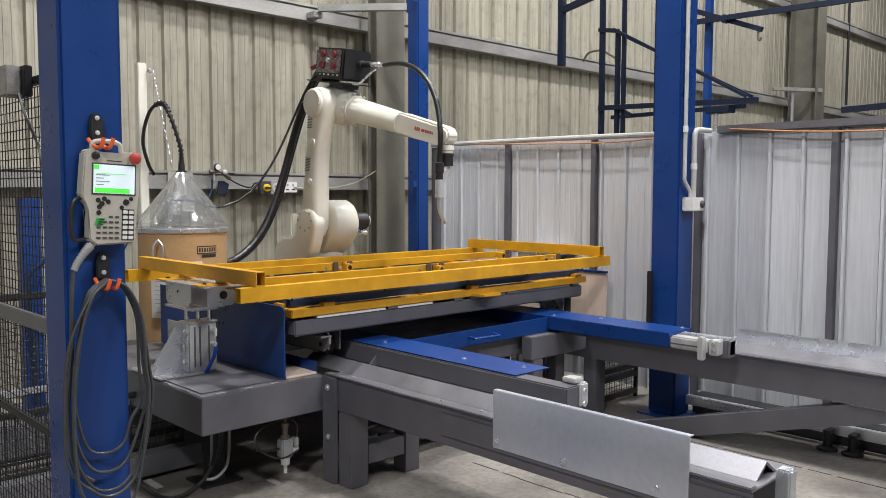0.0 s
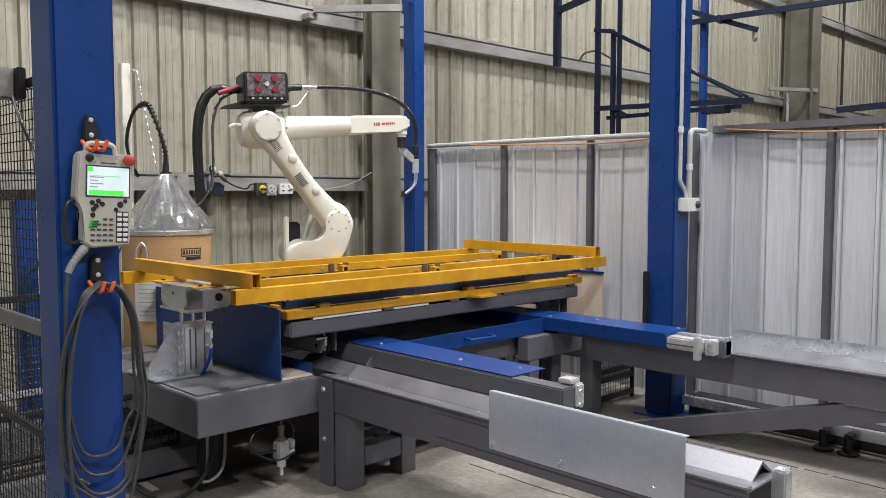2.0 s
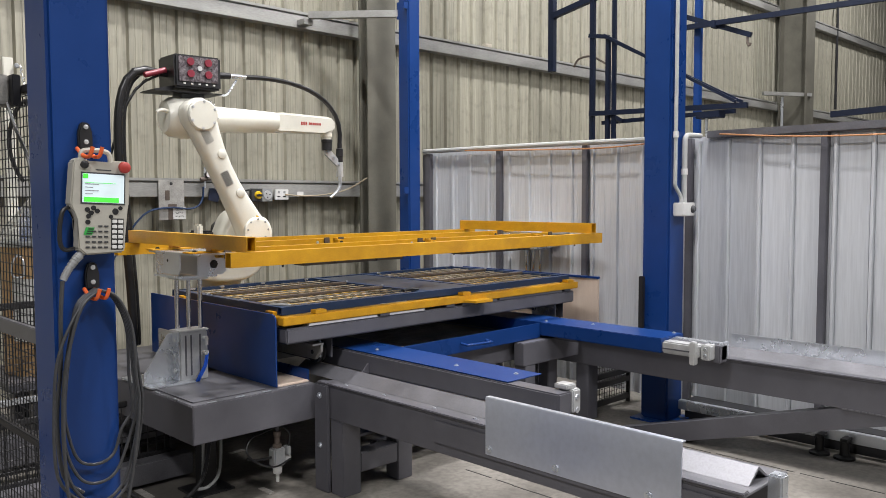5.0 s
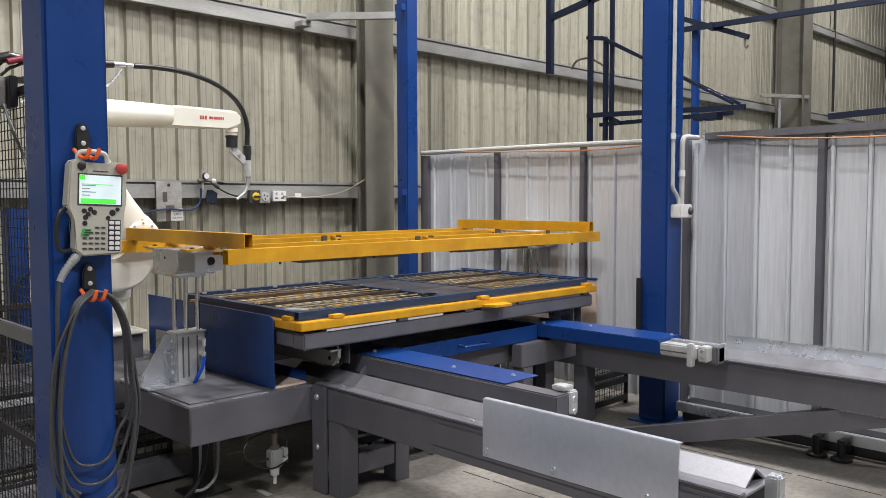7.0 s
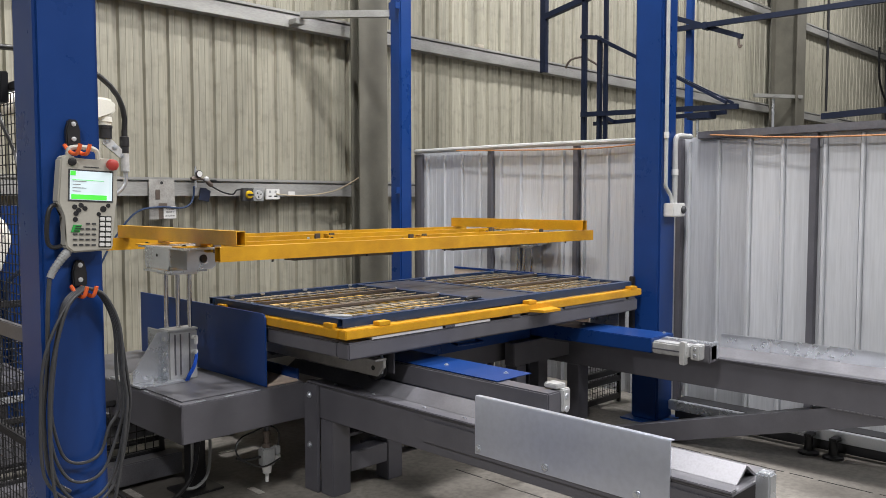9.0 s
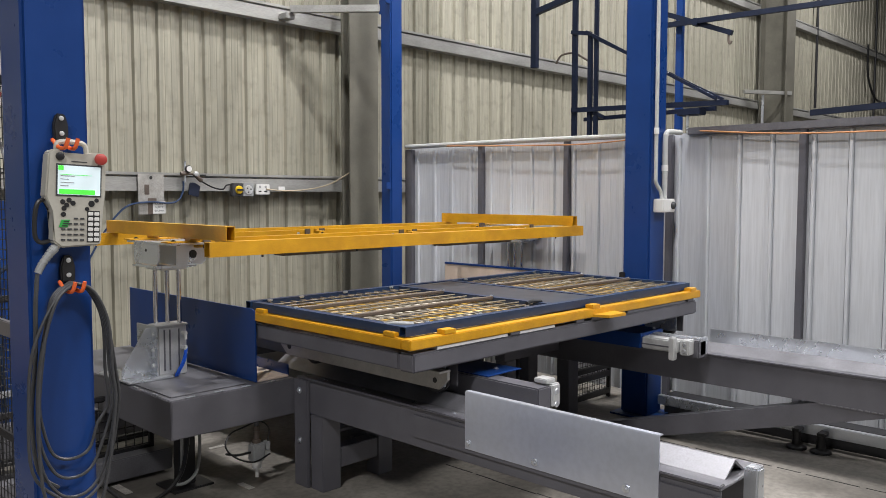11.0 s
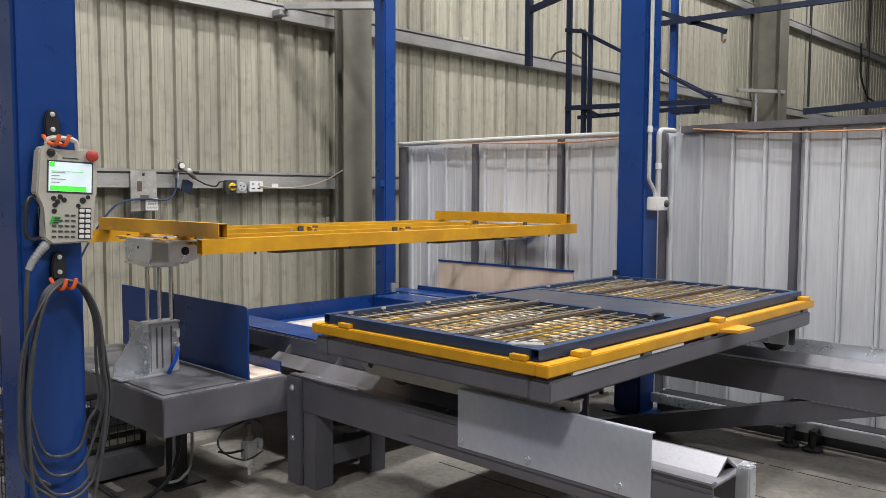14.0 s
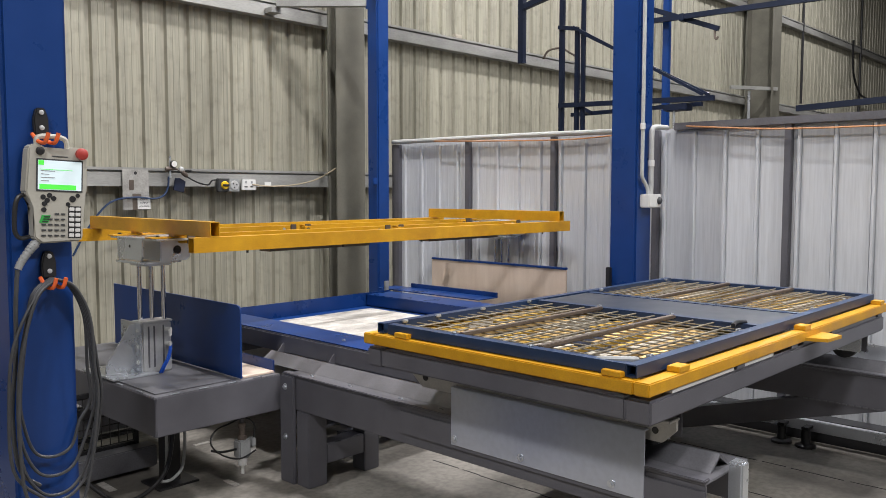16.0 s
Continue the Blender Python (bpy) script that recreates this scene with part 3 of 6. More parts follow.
part("centre_plate", box(BM(), PX + 1.051, PX + 1.449, PY + 0.041, PY + 1.139, 0.945, 0.951, 0.001), PLATE, pn, "dark blue-grey flat plate")
for xa, xb in ((0.041, 1.009), (1.491, 2.379)):
    for k in (1, 2):
        y = PY + 0.04 + k * 1.10 / 3
        part("mesh_stiffener", box(BM(), PX + xa + 0.001, PX + xb - 0.001, y - 0.013, y + 0.013, 0.9455, 0.959, 0.002), BROWNBAR, pn, "bare brown steel stiffener bar")
        for x in (PX + xa - 0.02, PX + xb + 0.02):
            part("weld_tab", box(BM(), x - 0.012, x + 0.012, y + 0.014, y + 0.026, 0.9545, 0.962, 0.003), GALV, pn)
    n = 12
    for k in range(1, n):
        y = PY + 0.04 + k * 1.10 / n
        bm = cyl(BM(), (PX + xa, y, 0.9445), (PX + xb, y, 0.9445), 0.0036, n=6)
        part("mesh_wire", bm, WIRE, pn)
    n = 15
    for k in range(1, n):
        x = PX + xa + k * (xb - xa) / n
        bm = cyl(BM(), (x, PY + 0.04, 0.940), (x, PY + 1.14, 0.940), 0.0028, n=6)
        part("mesh_wire", bm, WIRE, pn)
for x, y in ((0.16, 0.045), (0.5, 0.045), (0.85, 0.045), (1.65, 0.045), (2.1, 0.045), (0.1, 1.15), (0.3, 1.15), (0.6, 1.15), (0.95, 1.15), (1.6, 1.15), (2.3, 1.13)):
    part("weld_tab", box(BM(), PX + x, PX + x + 0.03, PY + y, PY + y + 0.016, 0.945, 0.957, 0.003), GALV, pn)
bm = BM()
tube(bm, [(PX + 0.025, PY + 0.16, 0.945), (PX + 0.028, PY + 0.10, 0.955), (PX + 0.05, PY + 0.055, 0.957), (PX + 0.085, PY + 0.05, 0.952)], 0.011, 8)
part("latch", bm, GREYL2, pn, "bent steel latch pin")
bm = BM()
tube(bm, [(PX + 0.92, PY + 0.10, 0.957), (PX + 0.98, PY + 0.11, 0.962), (PX + 1.04, PY + 0.10, 0.957)], 0.009, 8)
part("latch", bm, BLACK, pn)

# ---- clamp frame ----
CX, CY = 1.942, 3.375
cf = thing("clamp_frame", (CX, CY, 0.98), "yellow painted tube clamp frame over the fixture", "frame")
for y in (CY, CY + 1.26):
    part("long_bar", rhs(BM(), "x", CX, CX + 3.0, y + 0.025, 1.015, 0.05, 0.07), YELLOW, cf)
for y, xa, xb in ((CY + 0.34, 0.145, 1.55), (CY + 0.34, 1.60, 2.86), (CY + 0.84, 0.145, 1.20), (CY + 0.84, 1.25, 2.86)):
    part("inner_bar", rhs(BM(), "x", CX + xa, CX + xb, y + 0.025, 1.027, 0.04, 0.045), YELLOW, cf)
    for x in (xa + 0.012, xb - 0.052):
        part("clip", box(BM(), CX + x, CX + x + 0.04, y - 0.006, y + 0.0045, 1.0, 1.056, 0.002), BROWNBAR, cf, "brown bare steel clip")
    part("bolt", bolt(BM(), (CX + xb - 0.10, y + 0.004, 1.027), (0, -1, 0), 0.006), GALV, cf)
for x in (CX + 0.085, CX + 2.87):
    part("end_bar", rhs(BM(), "y", CY + 0.0, CY + 1.31, x + 0.025, 1.087, 0.05, 0.07), YELLOW, cf)
for x in (0.45, 1.22, 1.575, 2.2):
    part("cross_tie", box(BM(), CX + x, CX + x + 0.03, CY + 0.052, CY + 1.258, 0.985, 1.005, 0.003), YELLOW, cf)
for x, y in ((0.22, 0.30), (0.26, 0.80), (1.56, 0.30), (1.22, 0.80), (2.6, 0.30), (2.7, 0.80), (0.16, 0.42)):
    part("clip", box(BM(), CX + x, CX + x + 0.05, CY + y - 0.012, CY + y + 0.037, 1.0, 1.043, 0.003), YELLOW, cf)
    part("bolt", bolt(BM(), (CX + x + 0.025, CY + y - 0.012, 1.02), (0, -1, 0)), BLACK, cf)
for x0, x1 in ((0.45, 1.12), (1.60, 2.25)):
    part("pressure_pad", box(BM(), CX + x0, CX + x1, CY + 0.056, CY + 0.15, 0.961, 0.979, 0.002), BROWNBAR, cf, "worn brown pressure strip")
    part("pressure_pad", box(BM(), CX + x0 + 0.1, CX + x1, CY + 0.86, CY + 0.96, 0.961, 0.984, 0.002), BROWNBAR, cf)
for x in (0.3, 0.9, 1.5, 2.1, 2.7):
    part("stud", cyl(BM(), (CX + x, CY + 0.025, 0.966), (CX + x, CY + 0.025, 0.982), 0.006, n=8), BLACK, cf)


def lift_head(x, y):
    """Bracket and guide rods that carry the clamp frame on one cylinder."""
    part("mount_plate", box(BM(), x - 0.10, x + 0.16, y - 0.27, y + 0.24, 1.020, 1.031, 0.002), GALV, cf, "galvanised mount plate")
    for ya in (y - 0.25, y + 0.16):
        part("ear", box(BM(), x - 0.12, x + 0.22, ya, ya + 0.07, 1.0315, 1.039, 0.002), YELLOW, cf)
        part("spacer", box(BM(), x + 0.005, x + 0.045, ya + 0.005, ya + 0.065, 1.0395, 1.0515, 0.002), YELLOW, cf)
        for xb in (x - 0.07, x + 0.12):
            part("bolt", bolt(BM(), (xb, ya + 0.035, 1.039), (0, 0, 1), 0.008), BLACK, cf)
    bm = prism(BM(), [(y - 0.10, 1.019), (y + 0.17, 1.019), (y + 0.17, 0.935), (y + 0.155, 0.915), (y - 0.085, 0.915), (y - 0.10, 0.935)], "x", x - 0.095, x - 0.087)
    part("bracket", bm, GALV, cf, "galvanised folded bracket")
    part("bracket_hole", cyl(BM(), (x - 0.0955, y + 0.03, 0.985), (x - 0.097, y + 0.03, 0.985), 0.008, n=10), INK, cf)
    bm = prism(BM(), [(x - 0.02, 1.019), (x + 0.15, 1.019), (x + 0.15, 0.985), (x + 0.138, 0.98), (x + 0.138, 0.93), (x + 0.115, 0.912), (x - 0.02, 0.912)], "y", y - 0.155, y - 0.147)
    part("bracket", bm, GALV, cf, "galvanised folded bracket")
    part("bracket_side", box(BM(), x - 0.026, x - 0.0205, y - 0.155, y + 0.06, 0.914, 1.019, 0.001), GALV, cf)
    part("bolt", bolt(BM(), (x + 0.065, y - 0.156, 0.968), (0, -1, 0), 0.013), BLACK, cf)
    part("lower_plate", box(BM(), x - 0.12, x + 0.10, y - 0.13, y + 0.14, 0.900, 0.911, 0.002), GALV, cf)
    part("head_block", box(BM(), x - 0.075, x + 0.075, y - 0.08, y + 0.08, 0.885, 0.8995, 0.003), ALU, cf)
    for dx, dy in ((-0.05, 0.03), (0.0, 0.0), (0.05, -0.03)):
        part("guide_rod", cyl(BM(), (x + dx, y + dy, 0.59), (x + dx, y + dy, 0.8845), 0.012, n=14), CHROME, cf, "polished steel guide rod")


def lift_base(x, y, z0, full):
    t = thing("lift_cylinder", (x, y, z0), "aluminium guided pneumatic cylinder on a galvanised gusset foot", "cylinder", "lift cylinders")
    part("body", box(BM(), x - 0.08, x + 0.08, y - 0.05, y + 0.05, z0, 0.815, 0.006), ALU, t)
    part("end_cap", box(BM(), x - 0.085, x + 0.085, y - 0.055, y + 0.055, 0.816, 0.826, 0.003), ALU, t)
    for dx in (-0.05, -0.02, 0.03):
        part("slot", box(BM(), x + dx, x + dx + 0.008, y - 0.0525, y - 0.0505, z0 + 0.03, 0.80), GREY, t)
    if full:
        part("foot", box(BM(), x - 0.26, x - 0.02, y - 0.10, y + 0.26, z0, z0 + 0.01, 0.002), GALV, t)
        bm = prism(BM(), [(x - 0.25, z0 + 0.011), (x - 0.085, z0 + 0.011), (x - 0.085, 0.812), (x - 0.12, 0.812), (x - 0.25, z0 + 0.06)], "y", y + 0.0, y + 0.006)
        part("gusset", bm, GALV, t, "galvanised triangular gusset")
        part("back_plate", box(BM(), x - 0.095, x - 0.086, y - 0.06, y + 0.16, z0 + 0.011, 0.822, 0.002), GALV, t)
        for z in (0.62, 0.70, 0.78):
            part("screw", bolt(BM(), (x - 0.096, y - 0.03, z), (-1, 0, 0), 0.008), ALU, t)
        for k, z in enumerate((0.70, 0.775)):
            f = part("fitting", cyl(BM(), (x + 0.055, y - 0.05, z), (x + 0.055, y - 0.085, z), 0.011, n=10), WHITEP, t, "white push-in air fitting")
            part("fitting", cyl(BM(), (x + 0.055, y - 0.082, z - 0.03), (x + 0.055, y - 0.082, z + 0.012), 0.009, n=10), WHITEP, t)
        for k in (0, 1):
            bm = BM()
            tube(bm, [(x + 0.052 + 0.008 * k, y - 0.084, 0.69 + 0.01 * k), (x + 0.03 + 0.01 * k, y - 0.10, 0.64), (x + 0.0 + 0.012 * k, y - 0.10, 0.59), (x - 0.01 + 0.012 * k, y - 0.09, z0 + 0.003)], 0.0055, 8)
            part("air_hose", bm, BLUEHOSE, t, "blue air hose")
    return t


lift_head(2.03, 3.97)
lift_base(2.03, 3.97, 0.557, True)
lift_head(5.15, 4.18)
lift_base(5.15, 4.18, 0.0, False)

# ---- wire drum on the travelling carriage ----
S0 = (3.517, 4.973)  # robot base at the start
DX, DY = 2.51, 5.10
cg = thing("track_carriage", (3.2, 5.1, 0.0), "grey steel robot carriage on a floor track", "carriage")
part("deck", box(BM(), 2.15, 3.95, 4.80, 5.42, 0.44, 0.495, 0.006), GREY, cg)
part("pedestal", box(BM(), 3.33, 3.70, 4.80, 5.15, 0.496, 0.70, 0.008), GREY_L, cg)
part("truck", box(BM(), 2.3, 3.8, 4.88, 4.98, 0.10, 0.439, 0.006), GREY, cg)
part("truck", box(BM(), 2.3, 3.8, 5.24, 5.34, 0.10, 0.439, 0.006), GREY, cg)
tk = thing("floor_track", (2.5, 5.1, 0), "grey steel floor track for the robot carriage", "track")
for y in (4.93, 5.29):
    part("track_rail", box(BM(), -0.9, 4.70, y - 0.05, y + 0.05, 0.0, 0.098, 0.004), GREY, tk)
dr = thing("wire_drum", (DX, DY, 0.496), "brown cardboard welding wire drum with a clear cone hood", "drum")
body = part("body", lathe(BM(), (DX, DY, 0.496), [(0, 0.278), (0.004, 0.283), (0.745, 0.283), (0.748, 0.28)], 48), CARD, dr)
part("rim", lathe(BM(), (DX, DY, 1.236), [(0, 0.286), (0.006, 0.295), (0.03, 0.296), (0.036, 0.288)], 48), GALV, dr, "steel closing ring")
part("rim", lathe(BM(), (DX, DY, 1.273), [(0, 0.300), (0.012, 0.302), (0.022, 0.296)], 48), CLEAR, dr)
bm = BM()
n = 40
prof = [(0.0, 0.292), (0.05, 0.265), (0.12, 0.205), (0.21, 0.135), (0.29, 0.075), (0.335, 0.036)]
loft(bm, [ring(bm, Vector((DX, DY, 1.296 + h)), Vector((0, 0, 1)), r * (1 + 0.0), n, Vector((1, 0, 0))) for h, r in prof], False)
loft(bm, [ring(bm, Vector((DX, DY, 1.296 + h)), Vector((0, 0, 1)), r - 0.003, n, Vector((1, 0, 0))) for h, r in prof], False)
hood = part("hood", bm, CLEAR, dr, "clear moulded plastic cone hood")
for k in range(9):
    a = 0.2 + k * 0.698
    d = Vector((math.cos(a), math.sin(a), 0))
    bm = BM()
    tube(bm, [Vector((DX, DY, 1.297 + h)) + d * (r + 0.001) for h, r in prof], 0.0022, 6, 3)
    part("seam", bm, CLEAR, hood)
part("nozzle", lathe(BM(), (DX, DY, 1.632), [(0, 0.036), (0.012, 0.036), (0.013, 0.022), (0.06, 0.02)], 18), BLACK, dr)
view = Vector((-0.44, -0.9, 0)).normalized()
side = Vector((0.9, -0.44, 0)).normalized()


def on_drum(s, z, w, h, material, name, r=0.2842):
    """A patch that hugs the drum's side: s is the way round, in metres."""
    bm = BM()
    cols = []
    for i in range(17):
        a = (s + w * i / 16) / r
        d = view * math.cos(a) + side * math.sin(a)
        cols.append((bm.verts.new((DX + d.x * r, DY + d.y * r, z)), bm.verts.new((DX + d.x * r, DY + d.y * r, z + h))))
    for (a, b), (c, d) in zip(cols, cols[1:]):
        bm.faces.new((a, c, d, b))
    return part(name, bm, material, body)


on_drum(0.085, 1.105, 0.145, 0.052, INK, "logo_block")
on_drum(0.092, 1.112, 0.131, 0.038, CARD, "logo_inset", 0.2848)
for k in range(7):
    on_drum(0.097 + k * 0.018, 1.118, 0.012, 0.027, INK, "logo_bar", 0.2853)
on_drum(0.115, 1.082, 0.11, 0.020, INK, "logo_block")
on_drum(-0.22, 0.70, 0.34, 0.36, WHITEP, "paper_label")
for k in range(11):
    on_drum(-0.19, 0.735 + k * 0.028, 0.25 - 0.03 * (k % 3), 0.0035, GREYL2, "print_bar", 0.2848)
on_drum(0.10, 0.985, 0.10, 0.022, WHITEP, "paper_label")
bm = BM()
hd = view * 0.90 - side * 0.44
hp = Vector((DX, DY, 0)) + hd.normalized() * 0.30 - side * 0.02
tube(bm, [hp + Vector((0, 0, 1.20)), hp + Vector((0.02, -0.02, 1.16)), hp + Vector((0.02, -0.02, 1.08)), hp + Vector((-0.03, 0.0, 1.08)), hp + Vector((-0.03, 0, 1.16)), hp + Vector((0, 0, 1.20))], 0.006, 8)
part("lever", bm, GALV, dr, "steel closing lever")
# white mast with chain and feed conduit, standing on the carriage
ms = thing("conduit_mast", (2.36, 5.32, 0.496), "white square mast with a chain and black feed conduit", "mast")
part("post", box(BM(), 2.33, 2.39, 5.33, 5.39, 0.496, 2.36, 0.004), WHITE_R, ms)
part("eye", lathe(BM(), (2.40, 5.325, 2.31), [(0, 0.010), (0.02, 0.016), (0.03, 0.010)], 12, (0, -1, 0)), GALV, ms)
c0, c1 = Vector((2.42, 5.30, 2.30)), Vector((2.49, 5.20, 1.68))
for k in range(26):
    p = c0.lerp(c1, k / 25)
    part("chain_link", tube(BM(), [p + Vector((0.007 if k % 2 else 0, 0 if k % 2 else 0.007, 0.016)), p + Vector((-0.007 if k % 2 else 0, 0 if k % 2 else -0.007, 0.0)), p + Vector((0.007 if k % 2 else 0, 0 if k % 2 else 0.007, -0.016))], 0.0035, 5, 2), GALV, ms)
line = smooth_line([(DX, DY, 1.69), (DX - 0.005, DY, 1.80), (DX - 0.05, DY + 0.04, 2.0), (2.43, 5.20, 2.09), (2.37, 5.26, 2.03), (2.34, 5.30, 1.85), (2.37, 5.30, 1.70), (2.42, 5.32, 1.62)], 5)
part("conduit", tube(BM(), line, 0.012, 8, 1), RUBBER, ms, "black feed conduit")
for k in range(0, len(line) // 2, 1):
    a, b = line[k], line[k + 1]
    part("conduit_ring", cyl(BM(), a, a + (b - a).normalized() * 0.012, 0.019, n=10), BLACK, ms)

# ---- welding robot ----
BZ = 0.70
A1, L2, L3, LAT = 0.173, 0.833, 1.09, 0.245
Z2 = 1.292 - BZ
rb = thing("welding_robot", (S0[0], S0[1], BZ), "cream six-axis welding robot arm with a black dress pack", "robot")


def local(name, bm, material, parent, label=""):
    """A mesh in its parent's own space."""
    ob = new(name, mesh_of(name, bm, material))
    ob.parent = parent
    return tagged(ob, label)


def rounded(pts, k=5):
    """A closed outline drawn softly through its corner points."""
    n, out = len(pts), []
    for i in range(n):
        a, b, c, d = (Vector((*pts[(i + j) % n], 0)) for j in (-1, 0, 1, 2))
        for q in range(k):
            t = q / k
            v = 0.5 * (2 * b + (c - a) * t + (2 * a - 5 * b + 4 * c - d) * t * t + (3 * b - a - 3 * c + d) * t ** 3)
            out.append((v.x, v.y))
    return out


def pod(pts, y0, y1, soft):
    """A soft-edged casting: a rounded outline drawn out along y with eased rims."""
    line = rounded(pts)
    cx, cz = sum(p[0] for p in line) / len(line), sum(p[1] for p in line) / len(line)
    bm, rings = BM(), []
    for y, k in ((y0, 2.2), (y0 + soft * 0.12, 1.2), (y0 + soft * 0.5, 0.35), (y0 + soft, 0), (y1 - soft, 0), (y1 - soft * 0.5, 0.35), (y1 - soft * 0.12, 1.2), (y1, 2.2)):
        f = 1 - k * soft / 0.36
        rings.append([bm.verts.new((cx + (u - cx) * f, y, cz + (v - cz) * f)) for u, v in line])
    return loft(bm, rings)


base = local("base", lathe(BM(), (0, 0, 0), [(0, 0.185), (0.02, 0.19), (0.03, 0.165), (0.05, 0.15), (0.20, 0.145), (0.215, 0.17), (0.29, 0.175), (0.30, 0.165)], 36), WHITE_R, rb)
local("base_flange", box(BM(), -0.2, 0.2, -0.2, 0.2, 0, 0.022, 0.006), WHITE_R, base)
# turret: x forward, y to the arm's left, z up, from the first axis
bm = lathe(BM(), (0, 0, 0.302), [(0, 0.165), (0.02, 0.178), (0.11, 0.176), (0.15, 0.15)], 36)
turret = local("turret", bm, WHITE_R, rb)
local("shoulder", pod([(-0.17, 0.33), (0.0, 0.30), (0.16, 0.36), (A1 + 0.13, Z2 - 0.10), (A1 + 0.16, Z2), (A1 + 0.12, Z2 + 0.10), (A1 + 0.02, Z2 + 0.155), (A1 - 0.09, Z2 + 0.12), (A1 - 0.15, Z2 + 0.01), (-0.03, 0.48), (-0.15, 0.46)], -0.10, 0.13, 0.03), WHITE_R, turret)
local("shoulder_cover", pod([(-0.21, 0.30), (-0.05, 0.27), (0.12, 0.29), (0.22, 0.38), (A1 + 0.105, Z2 - 0.06), (A1 + 0.11, Z2 + 0.02), (A1 + 0.06, Z2 + 0.09), (A1 - 0.03, Z2 + 0.095), (A1 - 0.09, Z2 + 0.04), (A1 - 0.10, Z2 - 0.06), (0.01, 0.47), (-0.11, 0.46), (-0.20, 0.41)], -LAT - 0.005, -0.145, 0.022), WHITE_R, turret)
for a in range(8):
    local("cover_screw", bolt(BM(), (A1 + 0.075 * math.cos(a * 0.785), -LAT - 0.004, Z2 + 0.012 + 0.07 * math.sin(a * 0.785)), (0, -1, 0), 0.0042, 0.006), GREYL2, turret)
motor = local("motor", box(BM(), -0.155, -0.065, -0.09, 0.10, 0.44, 0.60, 0.012), BLACK, turret, "black servo motor")
local("motor_cap", box(BM(), -0.064, -0.03, -0.05, 0.06, 0.47, 0.57, 0.008), WHITEP, motor)
local("motor_bracket", box(BM(), -0.195, -0.157, -0.13, -0.06, 0.36, 0.645, 0.01), WHITE_R, turret)
local("motor_side", cyl(BM(), (A1 - 0.01, 0.13, Z2), (A1 - 0.01, 0.31, Z2), 0.06, n=20), BLACK, turret, "black servo motor")
local("motor_side_cap", cyl(BM(), (A1 - 0.01, 0.311, Z2), (A1 - 0.01, 0.33, Z2), 0.045, n=20), WHITEP, turret)
for k, (c, r) in enumerate((((A1 - 0.01, 0.30, Z2 - 0.08), 0.022), ((A1 + 0.04, 0.28, Z2 - 0.09), 0.018))):
    local("motor_plug", cyl(BM(), (c[0], c[1] - 0.06, c[2]), c, r, n=12), GALV, turret)


def arm_body(bm, prof, y0, y1):
    """Rounded-box limb along z: prof holds (z, centre x, half width, half depth)."""
    rings, n = [], 20
    yc, hy = (y0 + y1) / 2, (y1 - y0) / 2
    for z, cx, hx, k in prof:
        vs = []
        for i in range(n):
            a = 6.28318530718 * i / n
            c, s = math.cos(a), math.sin(a)
            e = 0.55
            vs.append(bm.verts.new((cx + hx * math.copysign(abs(c) ** e, c), yc + hy * k * math.copysign(abs(s) ** e, s), z)))
        rings.append(vs)
    return loft(bm, rings)


# upper arm: from the second axis up to the third
bm = arm_body(BM(), [(-0.10, 0, 0.05, 0.6), (-0.085, 0, 0.078, 0.85), (-0.03, 0, 0.098, 1), (0.04, 0.0, 0.100, 1), (0.12, -0.004, 0.090, 1), (0.22, -0.010, 0.079, 1), (0.34, -0.015, 0.071, 0.96), (0.46, -0.016, 0.070, 0.95), (0.58, -0.012, 0.074, 0.97),
                     (0.68, -0.006, 0.084, 1), (0.76, 0, 0.097, 1), (L2, 0, 0.108, 1), (L2 + 0.06, 0, 0.098, 1), (L2 + 0.095, 0, 0.068, 0.9), (L2 + 0.110, 0, 0.032, 0.6)], -0.235, -0.085)
upper = local("upper_arm", bm, WHITE_R, rb)
local("joint_cover", lathe(BM(), (0, -0.232, L2), [(0, 0.098), (0.016, 0.098), (0.026, 0.090), (0.028, 0.0005)], 36, (0, -1, 0)), WHITE_R, upper)
for a in range(6):
    local("cover_screw", bolt(BM(), (0.084 * math.cos(a * 1.047), -0.256, L2 + 0.084 * math.sin(a * 1.047)), (0, -1, 0), 0.006, 0.009), ALU, upper)
local("elbow_hub", cyl(BM(), (0, -0.086, L2), (0, -0.02, L2), 0.105, n=32), WHITE_R, upper)
for z in (0.36, 0.66):
    for k in range(9):
        local("vent_slot", box(BM(), -0.058, -0.004, -0.2365, -0.225, z + k * 0.011, z + k * 0.011 + 0.004), GREYCAB, upper)
for z in (0.28, 0.56):
    local("sling_boss", lathe(BM(), (0.01, -0.234, z), [(0, 0.032), (0.006, 0.03), (0.012, 0.016)], 16, (0, -1, 0)), WHITE_R, upper)
local("warning_mark", prism(BM(), [(0.02, 0.06), (0.07, 0.06), (0.045, 0.10)], "y", -0.2375, -0.2355), YKNOB, upper)

